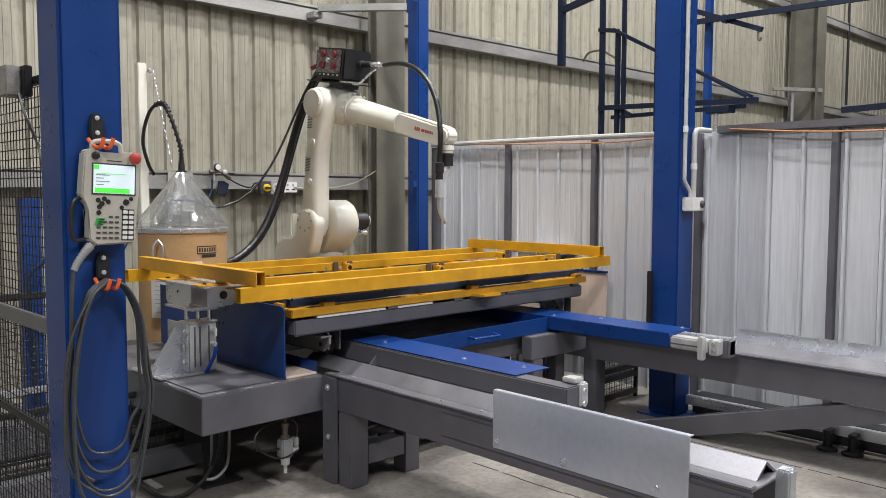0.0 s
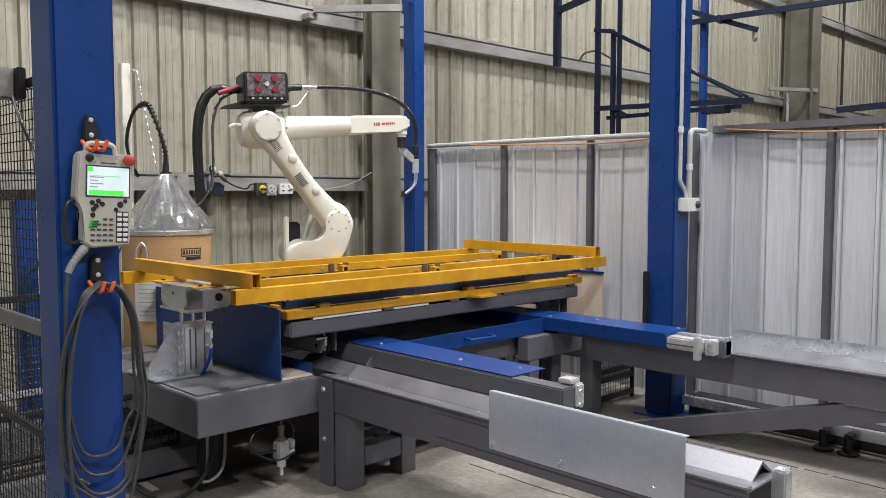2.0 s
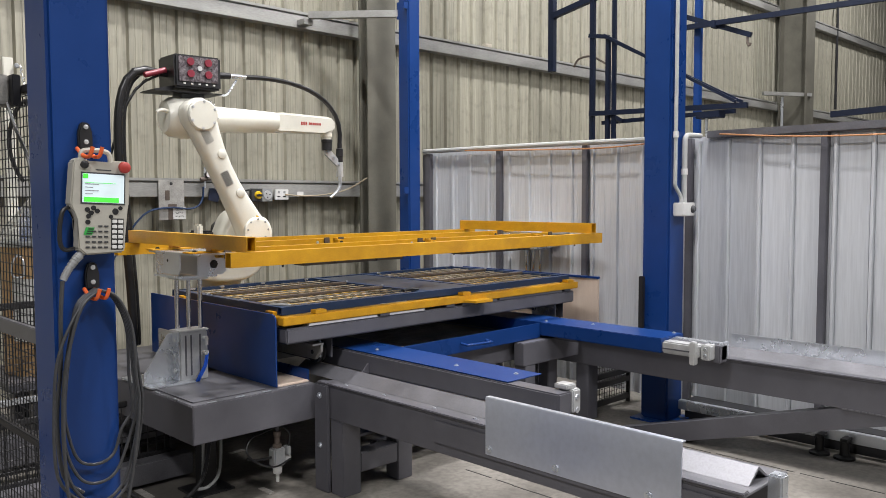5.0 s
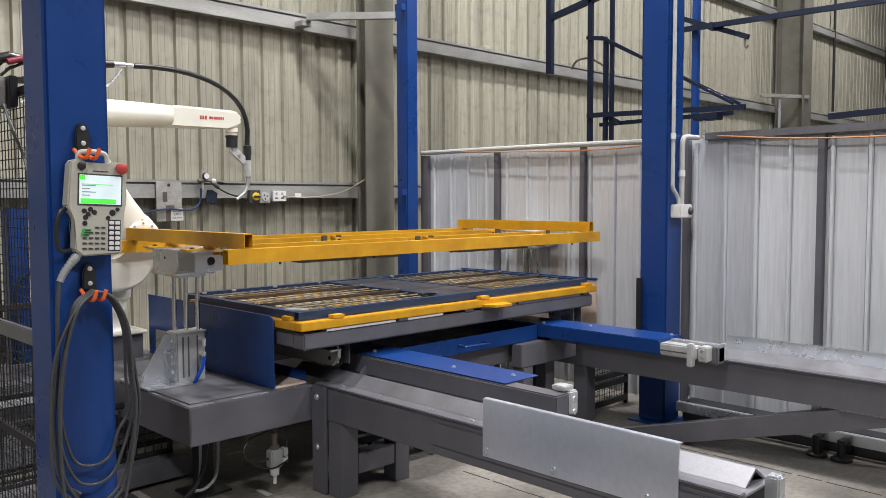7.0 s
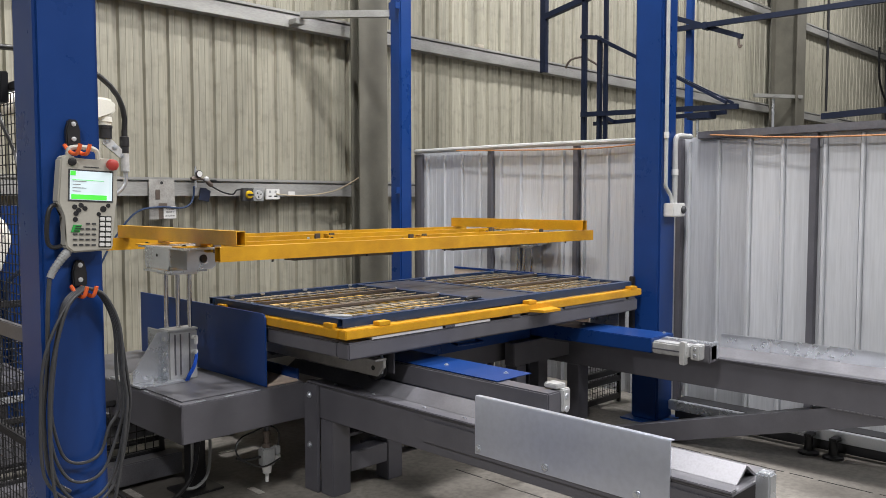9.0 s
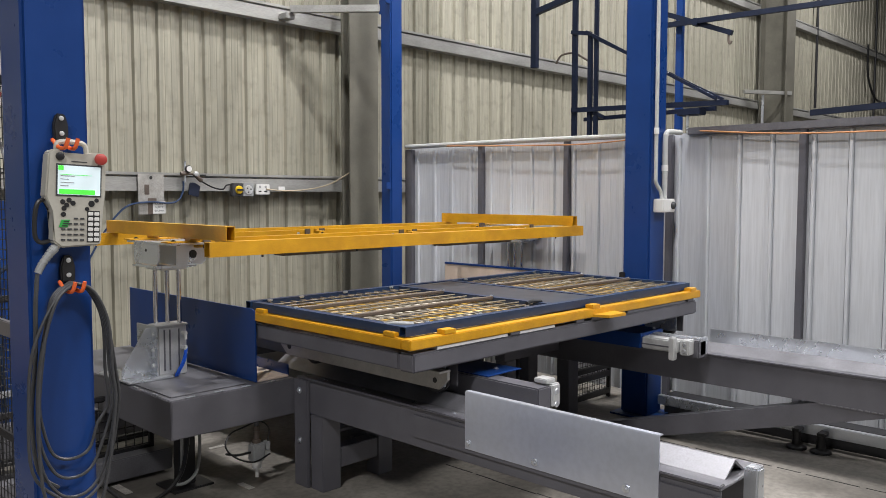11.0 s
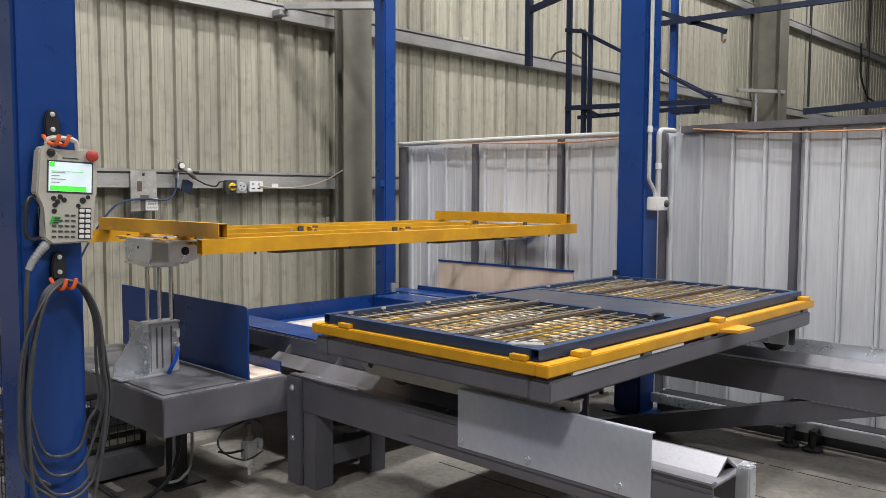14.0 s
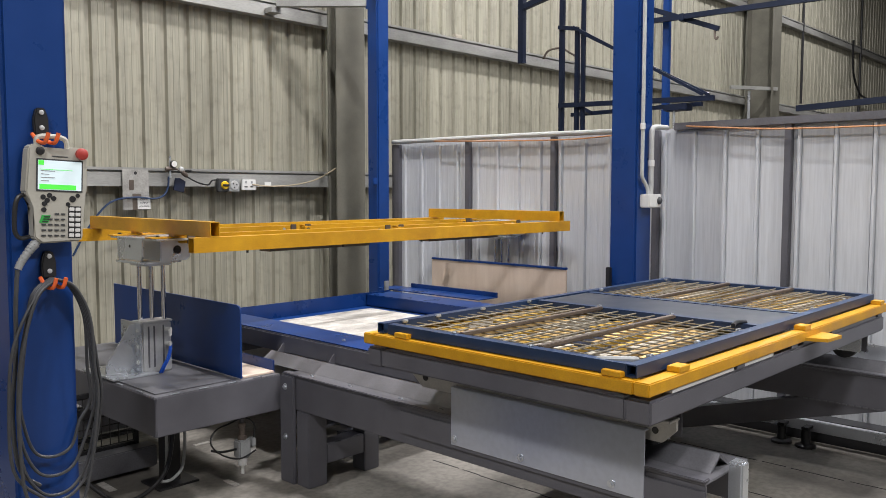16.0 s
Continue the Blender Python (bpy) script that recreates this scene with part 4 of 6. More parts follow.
# forearm: x forward from the third axis
bm = lathe(BM(), (-0.16, 0.07, 0.0), [(0, 0.06), (0.01, 0.10), (0.05, 0.128), (0.14, 0.138), (0.25, 0.130), (0.30, 0.112), (0.315, 0.098)], 32, (1, 0, 0))
fore = local("forearm", bm, WHITE_R, rb)
local("elbow_housing", cyl(BM(), (0, -0.019, 0), (0, 0.07, 0), 0.110, n=32), WHITE_R, fore)
local("ring", lathe(BM(), (0.155, 0.07, 0), [(0, 0.085), (0.002, 0.098), (0.02, 0.098), (0.024, 0.075)], 32, (1, 0, 0)), WHITE_R, fore)
for a in range(14):
    local("ring_bolt", bolt(BM(), (0.158, 0.07 + 0.112 * math.cos(a * 0.4488), 0.112 * math.sin(a * 0.4488)), (1, 0, 0), 0.007, 0.012), ALU, fore)
local("tube", lathe(BM(), (0.178, 0.07, 0), [(0, 0.088), (0.10, 0.084), (0.30, 0.078), (0.46, 0.072), (0.48, 0.070)], 28, (1, 0, 0)), WHITE_R, fore)
bm = BM()
prism(bm, [(0.62, -0.062), (0.66, -0.072), (L3 - 0.05, -0.062), (L3 + 0.0, -0.058), (L3 + 0.04, -0.04), (L3 + 0.056, 0.0), (L3 + 0.04, 0.042), (L3, 0.058), (0.68, 0.072), (0.63, 0.060)], "y", 0.02, 0.12)
bmesh.ops.bevel(bm, geom=[e for e in bm.edges], offset=0.014, segments=3, affect="EDGES")
local("wrist_housing", bm, WHITE_R, fore)
for k in range(3):
    local("logo_mark", box(BM(), 0.84 + 0.018 * k, 0.852 + 0.018 * k, 0.0185, 0.0196, -0.012, 0.012), RED, fore)
for k, w in enumerate((0.014, 0.011, 0.014, 0.011, 0.011, 0.012, 0.008)):
    local("logo_bar", box(BM(), 0.905 + 0.016 * k, 0.905 + 0.016 * k + w, 0.0185, 0.0196, -0.009, 0.009), RED, fore)
local("hook_pin", tube(BM(), [(-0.15, 0.0, 0.03), (-0.20, -0.02, 0.035), (-0.235, -0.02, 0.02)], 0.012, 8), WHITE_R, fore)

# wire feeder: rides above the elbow
fd = local("wire_feeder", box(BM(), -0.135, 0.18, -0.08, 0.17, 0.175, 0.385, 0.012), BLACK, rb, "black wire feeder with a clear door")
local("feeder_door", box(BM(), -0.11, 0.155, -0.089, -0.0815, 0.215, 0.372, 0.003), DARKGL, fd, "smoky clear door")
for k, (x, z) in enumerate(((-0.035, 0.265), (0.085, 0.265), (-0.035, 0.34), (0.085, 0.34), (0.025, 0.30))):
    local("drive_roll", cyl(BM(), (x, -0.090, z), (x, -0.102, z), 0.024 if k < 4 else 0.016, n=14), PINK if k < 4 else ALU, fd, "magenta drive roll" if k < 4 else "")
for k in range(5):
    local("button", box(BM(), -0.08 + 0.05 * k, -0.065 + 0.05 * k, -0.084, -0.0805, 0.198, 0.208), WHITEP, fd)
local("tray", box(BM(), -0.26, 0.20, -0.05, 0.17, 0.150, 0.158, 0.002), BLACK, fd)
local("tray_foot", box(BM(), -0.06, 0.10, 0.0, 0.14, 0.120, 0.149, 0.004), GREYCAB, fd)
local("tray_tail", prism(BM(), [(-0.26, 0.158), (-0.26, 0.150), (-0.12, 0.150), (-0.12, 0.19), (-0.13, 0.19)], "y", -0.02, 0.14), BLACK, fd)
local("outlet", lathe(BM(), (0.191, 0.06, 0.29), [(0, 0.03), (0.03, 0.03), (0.032, 0.024), (0.12, 0.022)], 16, (1, 0, 0.06)), BLACK, fd)
local("outlet_sleeve", lathe(BM(), (0.312, 0.06, 0.297), [(0, 0.016), (0.07, 0.017), (0.075, 0.012), (0.13, 0.012)], 14, (1, 0, 0.03)), GALV, fd, "bright metal sleeve")
local("inlet", cyl(BM(), (-0.20, 0.04, 0.27), (-0.101, 0.04, 0.27), 0.022, n=14), BLACK, fd)
local("inlet_fitting", cyl(BM(), (-0.29, 0.01, 0.245), (-0.15, 0.02, 0.29), 0.018, n=12), PINK, fd, "magenta hose fitting")
local("prop", tube(BM(), [(0.20, 0.0, 0.156), (0.26, 0.01, 0.165), (0.33, 0.04, 0.24), (0.36, 0.06, 0.27)], 0.008, 6), GALV, fd)

# wrist and torch, hanging from the forearm's end
wr = local("wrist", lathe(BM(), (0, 0.07, -0.055), [(0, 0.040), (-0.03, 0.042), (-0.034, 0.034), (-0.05, 0.034)], 24), WHITE_R, rb)
local("collar", cyl(BM(), (0, 0.07, -0.106), (0, 0.07, -0.122), 0.042, n=24), BLACK, wr)
local("sensor", cyl(BM(), (0, 0.07, -0.123), (0, 0.07, -0.185), 0.038, n=24), BLACK, wr, "black breakaway sensor")
bm = BM()
prism(bm, [(-0.02, -0.186), (0.03, -0.186), (0.12, -0.27), (0.12, -0.30), (0.085, -0.30), (-0.02, -0.215)], "y", 0.058, 0.082)
arm = local("torch_bracket", bm, ALU, wr)
for x, z in ((0.0, -0.20), (0.05, -0.235), (0.10, -0.285)):
    local("bolt", bolt(BM(), (x, 0.058, z), (0, -1, 0), 0.009, 0.01), GALV, arm)
local("torch_grip", lathe(BM(), (0.115, 0.07, -0.33), [(0, 0.020), (0.03, 0.024), (0.10, 0.024), (0.105, 0.028), (0.16, 0.028), (0.165, 0.018), (0.20, 0.018)], 18), BLACK, wr)
local("torch_body", cyl(BM(), (0.115, 0.07, -0.38), (0.115, 0.07, -0.27), 0.0255, n=18), ALU, wr, "bright metal torch body")
local("torch_neck", tube(BM(), [(0.115, 0.07, -0.37), (0.116, 0.07, -0.43), (0.100, 0.07, -0.475), (0.065, 0.07, -0.51), (0.03, 0.07, -0.535)], lambda s: 0.0145 - 0.004 * s, 12), GALV, wr, "bent metal torch neck")

JOINTS = [(0.0, -88.3, 6.7, -14.2, -71), (0.3, -86.2, -1.2, -10.8, -30), (0.6, -81.6, -10.1, -6.8, -3), (0.9, -73.0, -20.2, -2.2, 0), (1.2, -61.0, -29.3, 1.3, 0), (1.5, -45.5, -36.5, 3.9, 0), (1.8, -29.2, -39.5, 5.1, 0), (2.1, -14.0, -34.0, 3.4, 0), (2.35, -4.6, -28.0, 1.3, 0), (2.55, -2.7, -26.6, 0.8, 0), (16.0, -2.7, -26.6, 0.8, 0)]


def joint_poses(az, lean, rise, twist):
    """The poses of turret, upper arm, forearm, feeder and wrist in the robot's space."""
    T = pose(0, 0, 0, 0, 0, az)
    U = T @ pose(A1, 0, Z2, 0, lean, 0)
    J = T @ pose(A1 + L2 * math.sin(radians(lean)), 0, Z2 + L2 * math.cos(radians(lean)))
    F = J @ pose(0, -0.07, 0, 0, -rise, 0)
    D = J @ pose(0, -0.07, 0, 0, -rise * 0.6, 0)
    e = J @ pose(L3 * math.cos(radians(rise)), -0.07, L3 * math.sin(radians(rise))) @ pose(0, 0.07, 0, 0, 0, twist) @ pose(0, -0.07, 0)
    return T, U, F, D, e


def hang(p, dp, q, dq, n):
    """Points at even steps of length along a curve that leaves p by dp and reaches q by dq."""
    pts = []
    for i in range(61):
        t = i / 60
        pts.append(p * (1 - t) ** 3 + (p + dp) * 3 * t * (1 - t) ** 2 + (q + dq) * 3 * t * t * (1 - t) + q * t ** 3)
    acc = [0.0]
    for a, b in zip(pts, pts[1:]):
        acc.append(acc[-1] + (b - a).length)
    out = []
    for k in range(n + 1):
        want, i = acc[-1] * k / n, 0
        while i < 59 and acc[i + 1] < want:
            i += 1
        s = (want - acc[i]) / max(1e-9, acc[i + 1] - acc[i])
        out.append(pts[i].lerp(pts[i + 1], s))
    return out


def cable_lines(az, lean, rise, twist):
    T, U, F, D, e = joint_poses(az, lean, rise, twist)
    r, up = (T.to_3x3() @ Vector((1, 0, 0))), Vector((0, 0, 1))
    rear, front = D @ Vector((-0.20, 0.04, 0.27)), D @ Vector((0.44, 0.06, 0.30))
    torch = e @ Vector((0.115, 0.07, -0.135))
    flat = max(0.0, math.sin(radians(-az)))
    w = min(1.0, max(0.0, (lean + 16) / 22))
    w = w * w * (3 - 2 * w)
    low = Vector((rear.x, rear.y, -0.10)) - r * (0.14 + 0.26 * w) + Vector((-0.05 - 1.05 * w, -0.30 * w, 0.44 * w))
    hose = hang(rear, -r * (0.42 - 0.04 * w) + Vector((-0.16 * w, 0, 0.12 - 0.60 * w)), low, Vector((0.95 * w, 0.10 * w, 0.85 - 1.12 * w)), 26)
    hose2 = [p + Vector((0.035, 0.02, 0)) for p in hose]
    feed = hang(rear + Vector((0, 0, -0.02)), -r * 0.15 + Vector((-0.15, 0, -0.1)), Vector((-0.86, 0.05, 0.70)), Vector((0.22 + 0.34 * flat, 0.0, 0.30 - 0.34 * flat)), 12)
    whip = hang(front, r * 0.40 + up * 0.03, torch, up * 0.36 + r * 0.05, 14)
    return hose, hose2, feed, whip


def chain(name, k, radius, material, label):
    """Rigid pieces of one cable, as long as its middle pose needs."""
    lens = [max((cable_lines(*j[1:])[k][i + 1] - cable_lines(*j[1:])[k][i]).length for j in JOINTS) for i in range(len(cable_lines(*JOINTS[0][1:])[k]) - 1)]
    out = []
    for ln in lens:
        h = ln / 2 + radius * 0.5
        bm = lathe(BM(), (0, 0, -h), [(0, radius * 0.6), (radius * 0.4, radius), (2 * h - radius * 0.4, radius), (2 * h, radius * 0.6)], 12)
        out.append(local(name, bm, material, rb, label))
    return out


CABLES = [chain("dress_hose", 0, 0.027, RUBBER, "thick black ribbed dress hose"), chain("dress_hose", 1, 0.020, RUBBER, "thick black ribbed dress hose"),
          chain("feed_conduit", 2, 0.0085, RUBBER, "thin black feed conduit"), chain("torch_cable", 3, 0.0165, RUBBER, "black torch cable with spiral wrap")]

# ---- pendant, hooks and cable on the column ----
FY = 2.709  # front face of the column
pd = thing("teach_pendant", (1.064, FY, 1.49), "cream robot teach pendant with a lit screen hung on the column", "pendant")
PT = math.radians(-2.5)


def pp(u, v):
    """A point of the pendant's face, given from its middle, leaned a little."""
    u, v = u * 0.89, v * 0.95
    return (1.060 + u * math.cos(PT) - v * math.sin(PT), 1.490 + u * math.sin(PT) + v * math.cos(PT))


def slab(pts, y0, y1, bev=0.0):
    bm = prism(BM(), [pp(u, v) for u, v in pts], "y", y0, y1)
    if bev:
        bmesh.ops.bevel(bm, geom=list(bm.edges), offset=bev, segments=2, affect="EDGES")
    return bm


def tile(u0, u1, v0, v1, y0, y1, bev=0.0):
    return slab([(u0, v0), (u1, v0), (u1, v1), (u0, v1)], y0, y1, bev)


YF = FY - 0.062
part("body", slab([(-0.098, 0.142), (-0.080, 0.155), (-0.055, 0.155), (-0.045, 0.140), (0.035, 0.140), (0.048, 0.152), (0.094, 0.152), (0.106, 0.138), (0.106, 0.0), (0.092, -0.031), (0.094, -0.152), (0.086, -0.163), (-0.050, -0.172), (-0.076, -0.152), (-0.074, -0.050), (-0.106, -0.005)], YF, FY - 0.012, 0.005), PENDANT, pd)
bm = BM()
tube(bm, [(pp(-0.062, 0.148)[0], YF + 0.025, pp(-0.062, 0.148)[1]), (pp(-0.056, 0.178)[0], YF + 0.025, pp(-0.056, 0.178)[1]), (pp(-0.0, 0.184)[0], YF + 0.025, pp(-0.0, 0.184)[1]), (pp(0.036, 0.176)[0], YF + 0.025, pp(0.036, 0.176)[1]), (pp(0.044, 0.146)[0], YF + 0.025, pp(0.044, 0.146)[1])], 0.0085, 8)
part("carry_handle", bm, PENDANT, pd)
part("bezel", tile(-0.072, 0.088, 0.001, 0.108, YF - 0.002, YF - 0.0003), GREYCAB, pd)
scr = part("screen", tile(-0.067, 0.083, 0.006, 0.103, YF - 0.0035, YF - 0.0022), SCREEN, pd, "lit white screen with green bars")
part("screen_bar", tile(-0.062, 0.064, 0.008, 0.024, YF - 0.0045, YF - 0.0037), SCREEN_G, scr)
part("screen_bar", tile(-0.066, -0.048, 0.087, 0.102, YF - 0.0045, YF - 0.0037), SCREEN_G, scr)
part("screen_bar", tile(-0.060, 0.052, 0.072, 0.0735, YF - 0.0045, YF - 0.0037), SCREEN_G, scr)
for k in range(4):
    part("screen_text", tile(-0.058, -0.03 + 0.02 * (k % 2), 0.034 + 0.011 * k, 0.0365 + 0.011 * k, YF - 0.0045, YF - 0.0037), GREYL2, scr)
u, v = pp(0.078, 0.130)
part("stop_button", lathe(BM(), (u, YF, v), [(0, 0.014), (0.010, 0.013), (0.011, 0.019), (0.022, 0.018), (0.026, 0.012)], 22, (0, -1, 0)), RED, pd, "red mushroom stop button")
u, v = pp(-0.060, 0.132)
part("key_switch", lathe(BM(), (u, YF, v), [(0, 0.013), (0.008, 0.012), (0.010, 0.006)], 16, (0, -1, 0)), BLACK, pd)
part("brand_bar", tile(-0.02, 0.035, 0.116, 0.119, YF - 0.0015, YF - 0.0003), GREYCAB, pd)
for u0, v0 in ((-0.048, -0.018), (-0.034, -0.029), (-0.026, -0.012), (-0.043, -0.040), (-0.012, -0.022), (-0.045, -0.060)):
    c = pp(u0, v0)
    part("round_key", lathe(BM(), (c[0], YF, c[1]), [(0, 0.008), (0.003, 0.0075)], 12, (0, -1, 0)), BLACK, pd)
for u0, v0, r in ((0.054, -0.022, 0.0105), (0.038, -0.040, 0.007), (0.072, -0.010, 0.007)):
    c = pp(u0, v0)
    part("round_key", lathe(BM(), (c[0], YF, c[1]), [(0, r), (0.003, r * 0.9)], 14, (0, -1, 0)), BLACK, pd)
for i in range(2):
    for j in range(6):
        part("number_key", tile(0.042 + i * 0.022, 0.060 + i * 0.022, -0.150 + j * 0.0175, -0.1375 + j * 0.0175, YF - 0.004, YF - 0.0003, 0.0015), WHITEP, pd)
part("key_field", tile(0.039, 0.0845, -0.153, -0.046, YF - 0.0012, YF - 0.0001), INK, pd)
for i in range(4):
    for j in range(5):
        if (i, j) not in ((0, 4), (0, 3), (1, 4)):
            part("small_key", tile(-0.052 + i * 0.022, -0.038 + i * 0.022, -0.148 + j * 0.018, -0.1425 + j * 0.018, YF - 0.003, YF - 0.0003), GREYCAB, pd)
part("green_mark", slab([(-0.060, -0.103), (-0.030, -0.103), (-0.022, -0.078), (-0.052, -0.078)], YF - 0.002, YF - 0.0003), GREEN, pd)
for j in range(3):
    part("mark_bar", tile(-0.050 + 0.003 * j, -0.032 + 0.003 * j, -0.100 + j * 0.0075, -0.0965 + j * 0.0075, YF - 0.003, YF - 0.0021), INK, pd)
bm = BM()
g = [pp(-0.085, -0.01), pp(-0.118, -0.02), pp(-0.130, -0.06), pp(-0.130, -0.13), pp(-0.112, -0.155), pp(-0.080, -0.150)]
tube(bm, [(a, YF + 0.025, b) for a, b in g], 0.007, 8)
part("grip_strap", bm, BLACK, pd, "black grip strap")
g = [pp(-0.055, -0.165), pp(-0.075, -0.185), pp(-0.105, -0.225), pp(-0.120, -0.255)]
gl = part("cable_gland", tube(BM(), [(a, YF + 0.02, b) for a, b in g], 0.011, 10), GREYL2, pd, "grey ribbed cable gland")
line = smooth_line([(a, YF + 0.02, b) for a, b in g], 4)
for k in range(2, len(line) - 1):
    d = (line[k + 1] - line[k]).normalized()
    part("rib", cyl(BM(), line[k], line[k] + d * 0.007, 0.0155 - 0.0004 * k, n=14), GREYL2, gl)


def hook_set(x, z, label):
    h = thing("cable_hook", (x, FY, z), label, "hook", "hooks on the column")
    bm = prism(BM(), [(x - 0.014, z + 0.095), (x + 0.012, z + 0.095), (x + 0.022, z + 0.06), (x + 0.022, z + 0.01), (x - 0.022, z + 0.01), (x - 0.024, z + 0.06)], "y", FY - 0.02, FY)
    bmesh.ops.bevel(bm, geom=list(bm.edges), offset=0.004, segments=2, affect="EDGES")
    part("bracket", bm, BLACK, h, "black plastic bracket")
    for dz in (0.032, 0.080):
        part("screw", lathe(BM(), (x, FY - 0.0201, z + dz), [(0, 0.008), (0.003, 0.0075), (0.004, 0.004)], 14, (0, -1, 0)), ALU, h)
    for dx in (-0.026, 0.004):
        part("prong", tube(BM(), [(x + dx, FY - 0.01, z + 0.012), (x + dx + 0.004, FY - 0.045, z - 0.012), (x + dx + 0.012, FY - 0.080, z - 0.016), (x + dx + 0.020, FY - 0.088, z + 0.014)], 0.0065, 8), ORANGE, h, "orange rubber prong")
    return h


hook_set(1.036, 1.66, "black wall hook with orange rubber prongs holding the pendant")
hook_set(1.045, 1.205, "black wall hook with orange rubber prongs holding a cable coil")
coil = thing("cable_coil", (1.05, FY - 0.05, 1.20), "coiled dark grey pendant cable hung from a hook", "cable")
for k, (xl, xr, zb, dy) in enumerate(((0.945, 1.150, 0.635, 0), (0.935, 1.160, 0.575, 1), (0.930, 1.165, 0.515, 2), (0.900, 1.170, 0.500, 3), (0.925, 1.155, 0.445, 4))):
    y = FY - 0.030 - 0.012 * dy
    part("loop", tube(BM(), [(1.045, y, 1.215), (1.10, y, 1.185), (1.145, y, 1.08), (xr, y, 0.92), (xr + 0.008, y, 0.80), (xr - 0.03, y, zb + 0.10), (1.09, y, zb + 0.02), (1.03, y, zb), (0.975, y, zb + 0.03), (xl, y, zb + 0.13), (xl - 0.005, y, 0.85), (xl + 0.015, y, 1.02), (0.985, y, 1.165), (1.045, y, 1.215)], 0.0052, 8, 5), GREYCAB, coil)
part("lead", tube(BM(), [(0.940, FY - 0.045, 1.25), (0.930, FY - 0.05, 1.15), (0.928, FY - 0.04, 0.98), (0.915, FY - 0.03, 0.80), (0.93, FY - 0.03, 0.62), (0.99, FY - 0.03, 0.55)], 0.0066, 8), GREYCAB, coil)

# ---- mesh guards ----
def wires(bm, axis, c, a0, a1, z0, z1, step, r=0.0021):
    n = int((a1 - a0) / step)
    for i in range(n + 1):
        s = a0 + (a1 - a0) * i / n
        p, q = ((c, s, z0), (c, s, z1)) if axis == "y" else ((s, c, z0), (s, c, z1))
        cyl(bm, p, q, r, n=4, close=False)
    n = int((z1 - z0) / step)
    for i in range(n + 1):
        z = z0 + (z1 - z0) * i / n
        p, q = ((c + 0.004, a0, z), (c + 0.004, a1, z)) if axis == "y" else ((a0, c + 0.004, z), (a1, c + 0.004, z))
        cyl(bm, p, q, r, n=4, close=False)
    return bm


ga = thing("mesh_guard", (1.0, 3.7, 0), "black welded wire mesh guard behind the column", "guard")
tagged(part("wire_mesh", wires(BM(), "y", 1.0, 2.95, 4.38, 0.10, 1.88, 0.036), MESHB, ga), kind="stuff")
for y in (2.93, 4.40):
    part("upright", box(BM(), 0.985, 1.015, y - 0.015, y + 0.015, 0.0, 1.90, 0.003), MESHB, ga)
for z in (0.10, 0.62, 1.90):
    part("rail", box(BM(), 0.986, 1.014, 2.946, 4.384, z - 0.014, z + 0.014, 0.003), MESHB, ga)
part("brace", box(BM(), 0.962, 0.984, 2.93, 4.38, 1.00, 1.055, 0.003), GREY_L, ga, "worn grey flat brace")
gb = thing("mesh_guard", (1.6, 4.5, 0), "black welded wire mesh guard along the robot track", "guard")
tagged(part("wire_mesh", wires(wires(BM(), "x", 4.62, 1.03, 1.735, 0.08, 0.93, 0.036), "x", 4.62, 1.765, 2.42, 0.08, 0.48, 0.036), MESHB, gb), kind="stuff")
for x in (1.03, 1.75, 2.42):
    part("upright", box(BM(), x - 0.015, x + 0.015, 4.60, 4.635, 0.0, 0.96 if x < 2 else 0.49, 0.003), MESHB, gb)
for z in (0.07, 0.44, 0.95):
    part("rail", box(BM(), 1.046, 2.404 if z < 0.9 else 1.734, 4.60, 4.632, z - 0.016, z + 0.016, 0.003), MESHB if z != 0.44 else GALV, gb)
part("kick_plate", box(BM(), 1.05, 2.40, 4.585, 4.598, 0.10, 0.27, 0.003), GREY_L, gb, "grey steel kick plate")
gc = thing("mesh_guard", (4.9, 3.3, 0), "black welded wire mesh guard low beside the column", "guard")
tagged(part("wire_mesh", wires(BM(), "x", 3.28, 4.60, 5.16, 0.05, 0.52, 0.030), MESHB, gc), kind="stuff")
for z in (0.05, 0.18, 0.24):
    part("rail", box(BM(), 4.60, 5.16, 3.265, 3.295, z - 0.02, z + 0.02, 0.003), MESHB, gc)
for x in (4.60, 5.16):
    part("upright", box(BM(), x - 0.012, x + 0.012, 3.27, 3.296, 0.0, 0.54, 0.003), MESHB, gc)
sw = thing("interlock_switch", (1.0, 3.22, 1.90), "steel interlock switch box on the mesh guard", "switch")
part("plate", box(BM(), 0.955, 0.983, 3.13, 3.24, 1.84, 1.95, 0.003), BLACK, sw)
part("body", box(BM(), 0.90, 0.954, 3.16, 3.235, 1.84, 1.95, 0.006), BOARD, sw)
for dz in (1.855, 1.935):
    part("bolt", bolt(BM(), (0.954, 3.225, dz), (-1, 0, 0), 0.007), GALV, sw)
part("lead", tube(BM(), [(0.93, 3.11, 1.845), (0.94, 3.06, 1.75), (0.95, 2.96, 1.62), (0.95, 2.93, 1.4)], 0.006, 6), RUBBER, sw)
sp = solo("gantry_stub_post", box(BM(), 1.67, 1.79, 5.62, 5.74, 0, 1.46, 0.008), BLUE, (1.73, 5.68, 0), "short blue painted steel post by the cladding", "post")
part_hose = tube(BM(), [(1.74, 5.62, 0.0), (1.72, 5.60, 0.5), (1.68, 5.56, 0.92), (1.76, 5.52, 1.05), (1.90, 5.5, 1.12), (2.0, 5.55, 1.08), (2.02, 5.62, 0.8), (2.0, 5.62, 0.0)], 0.016, 8)
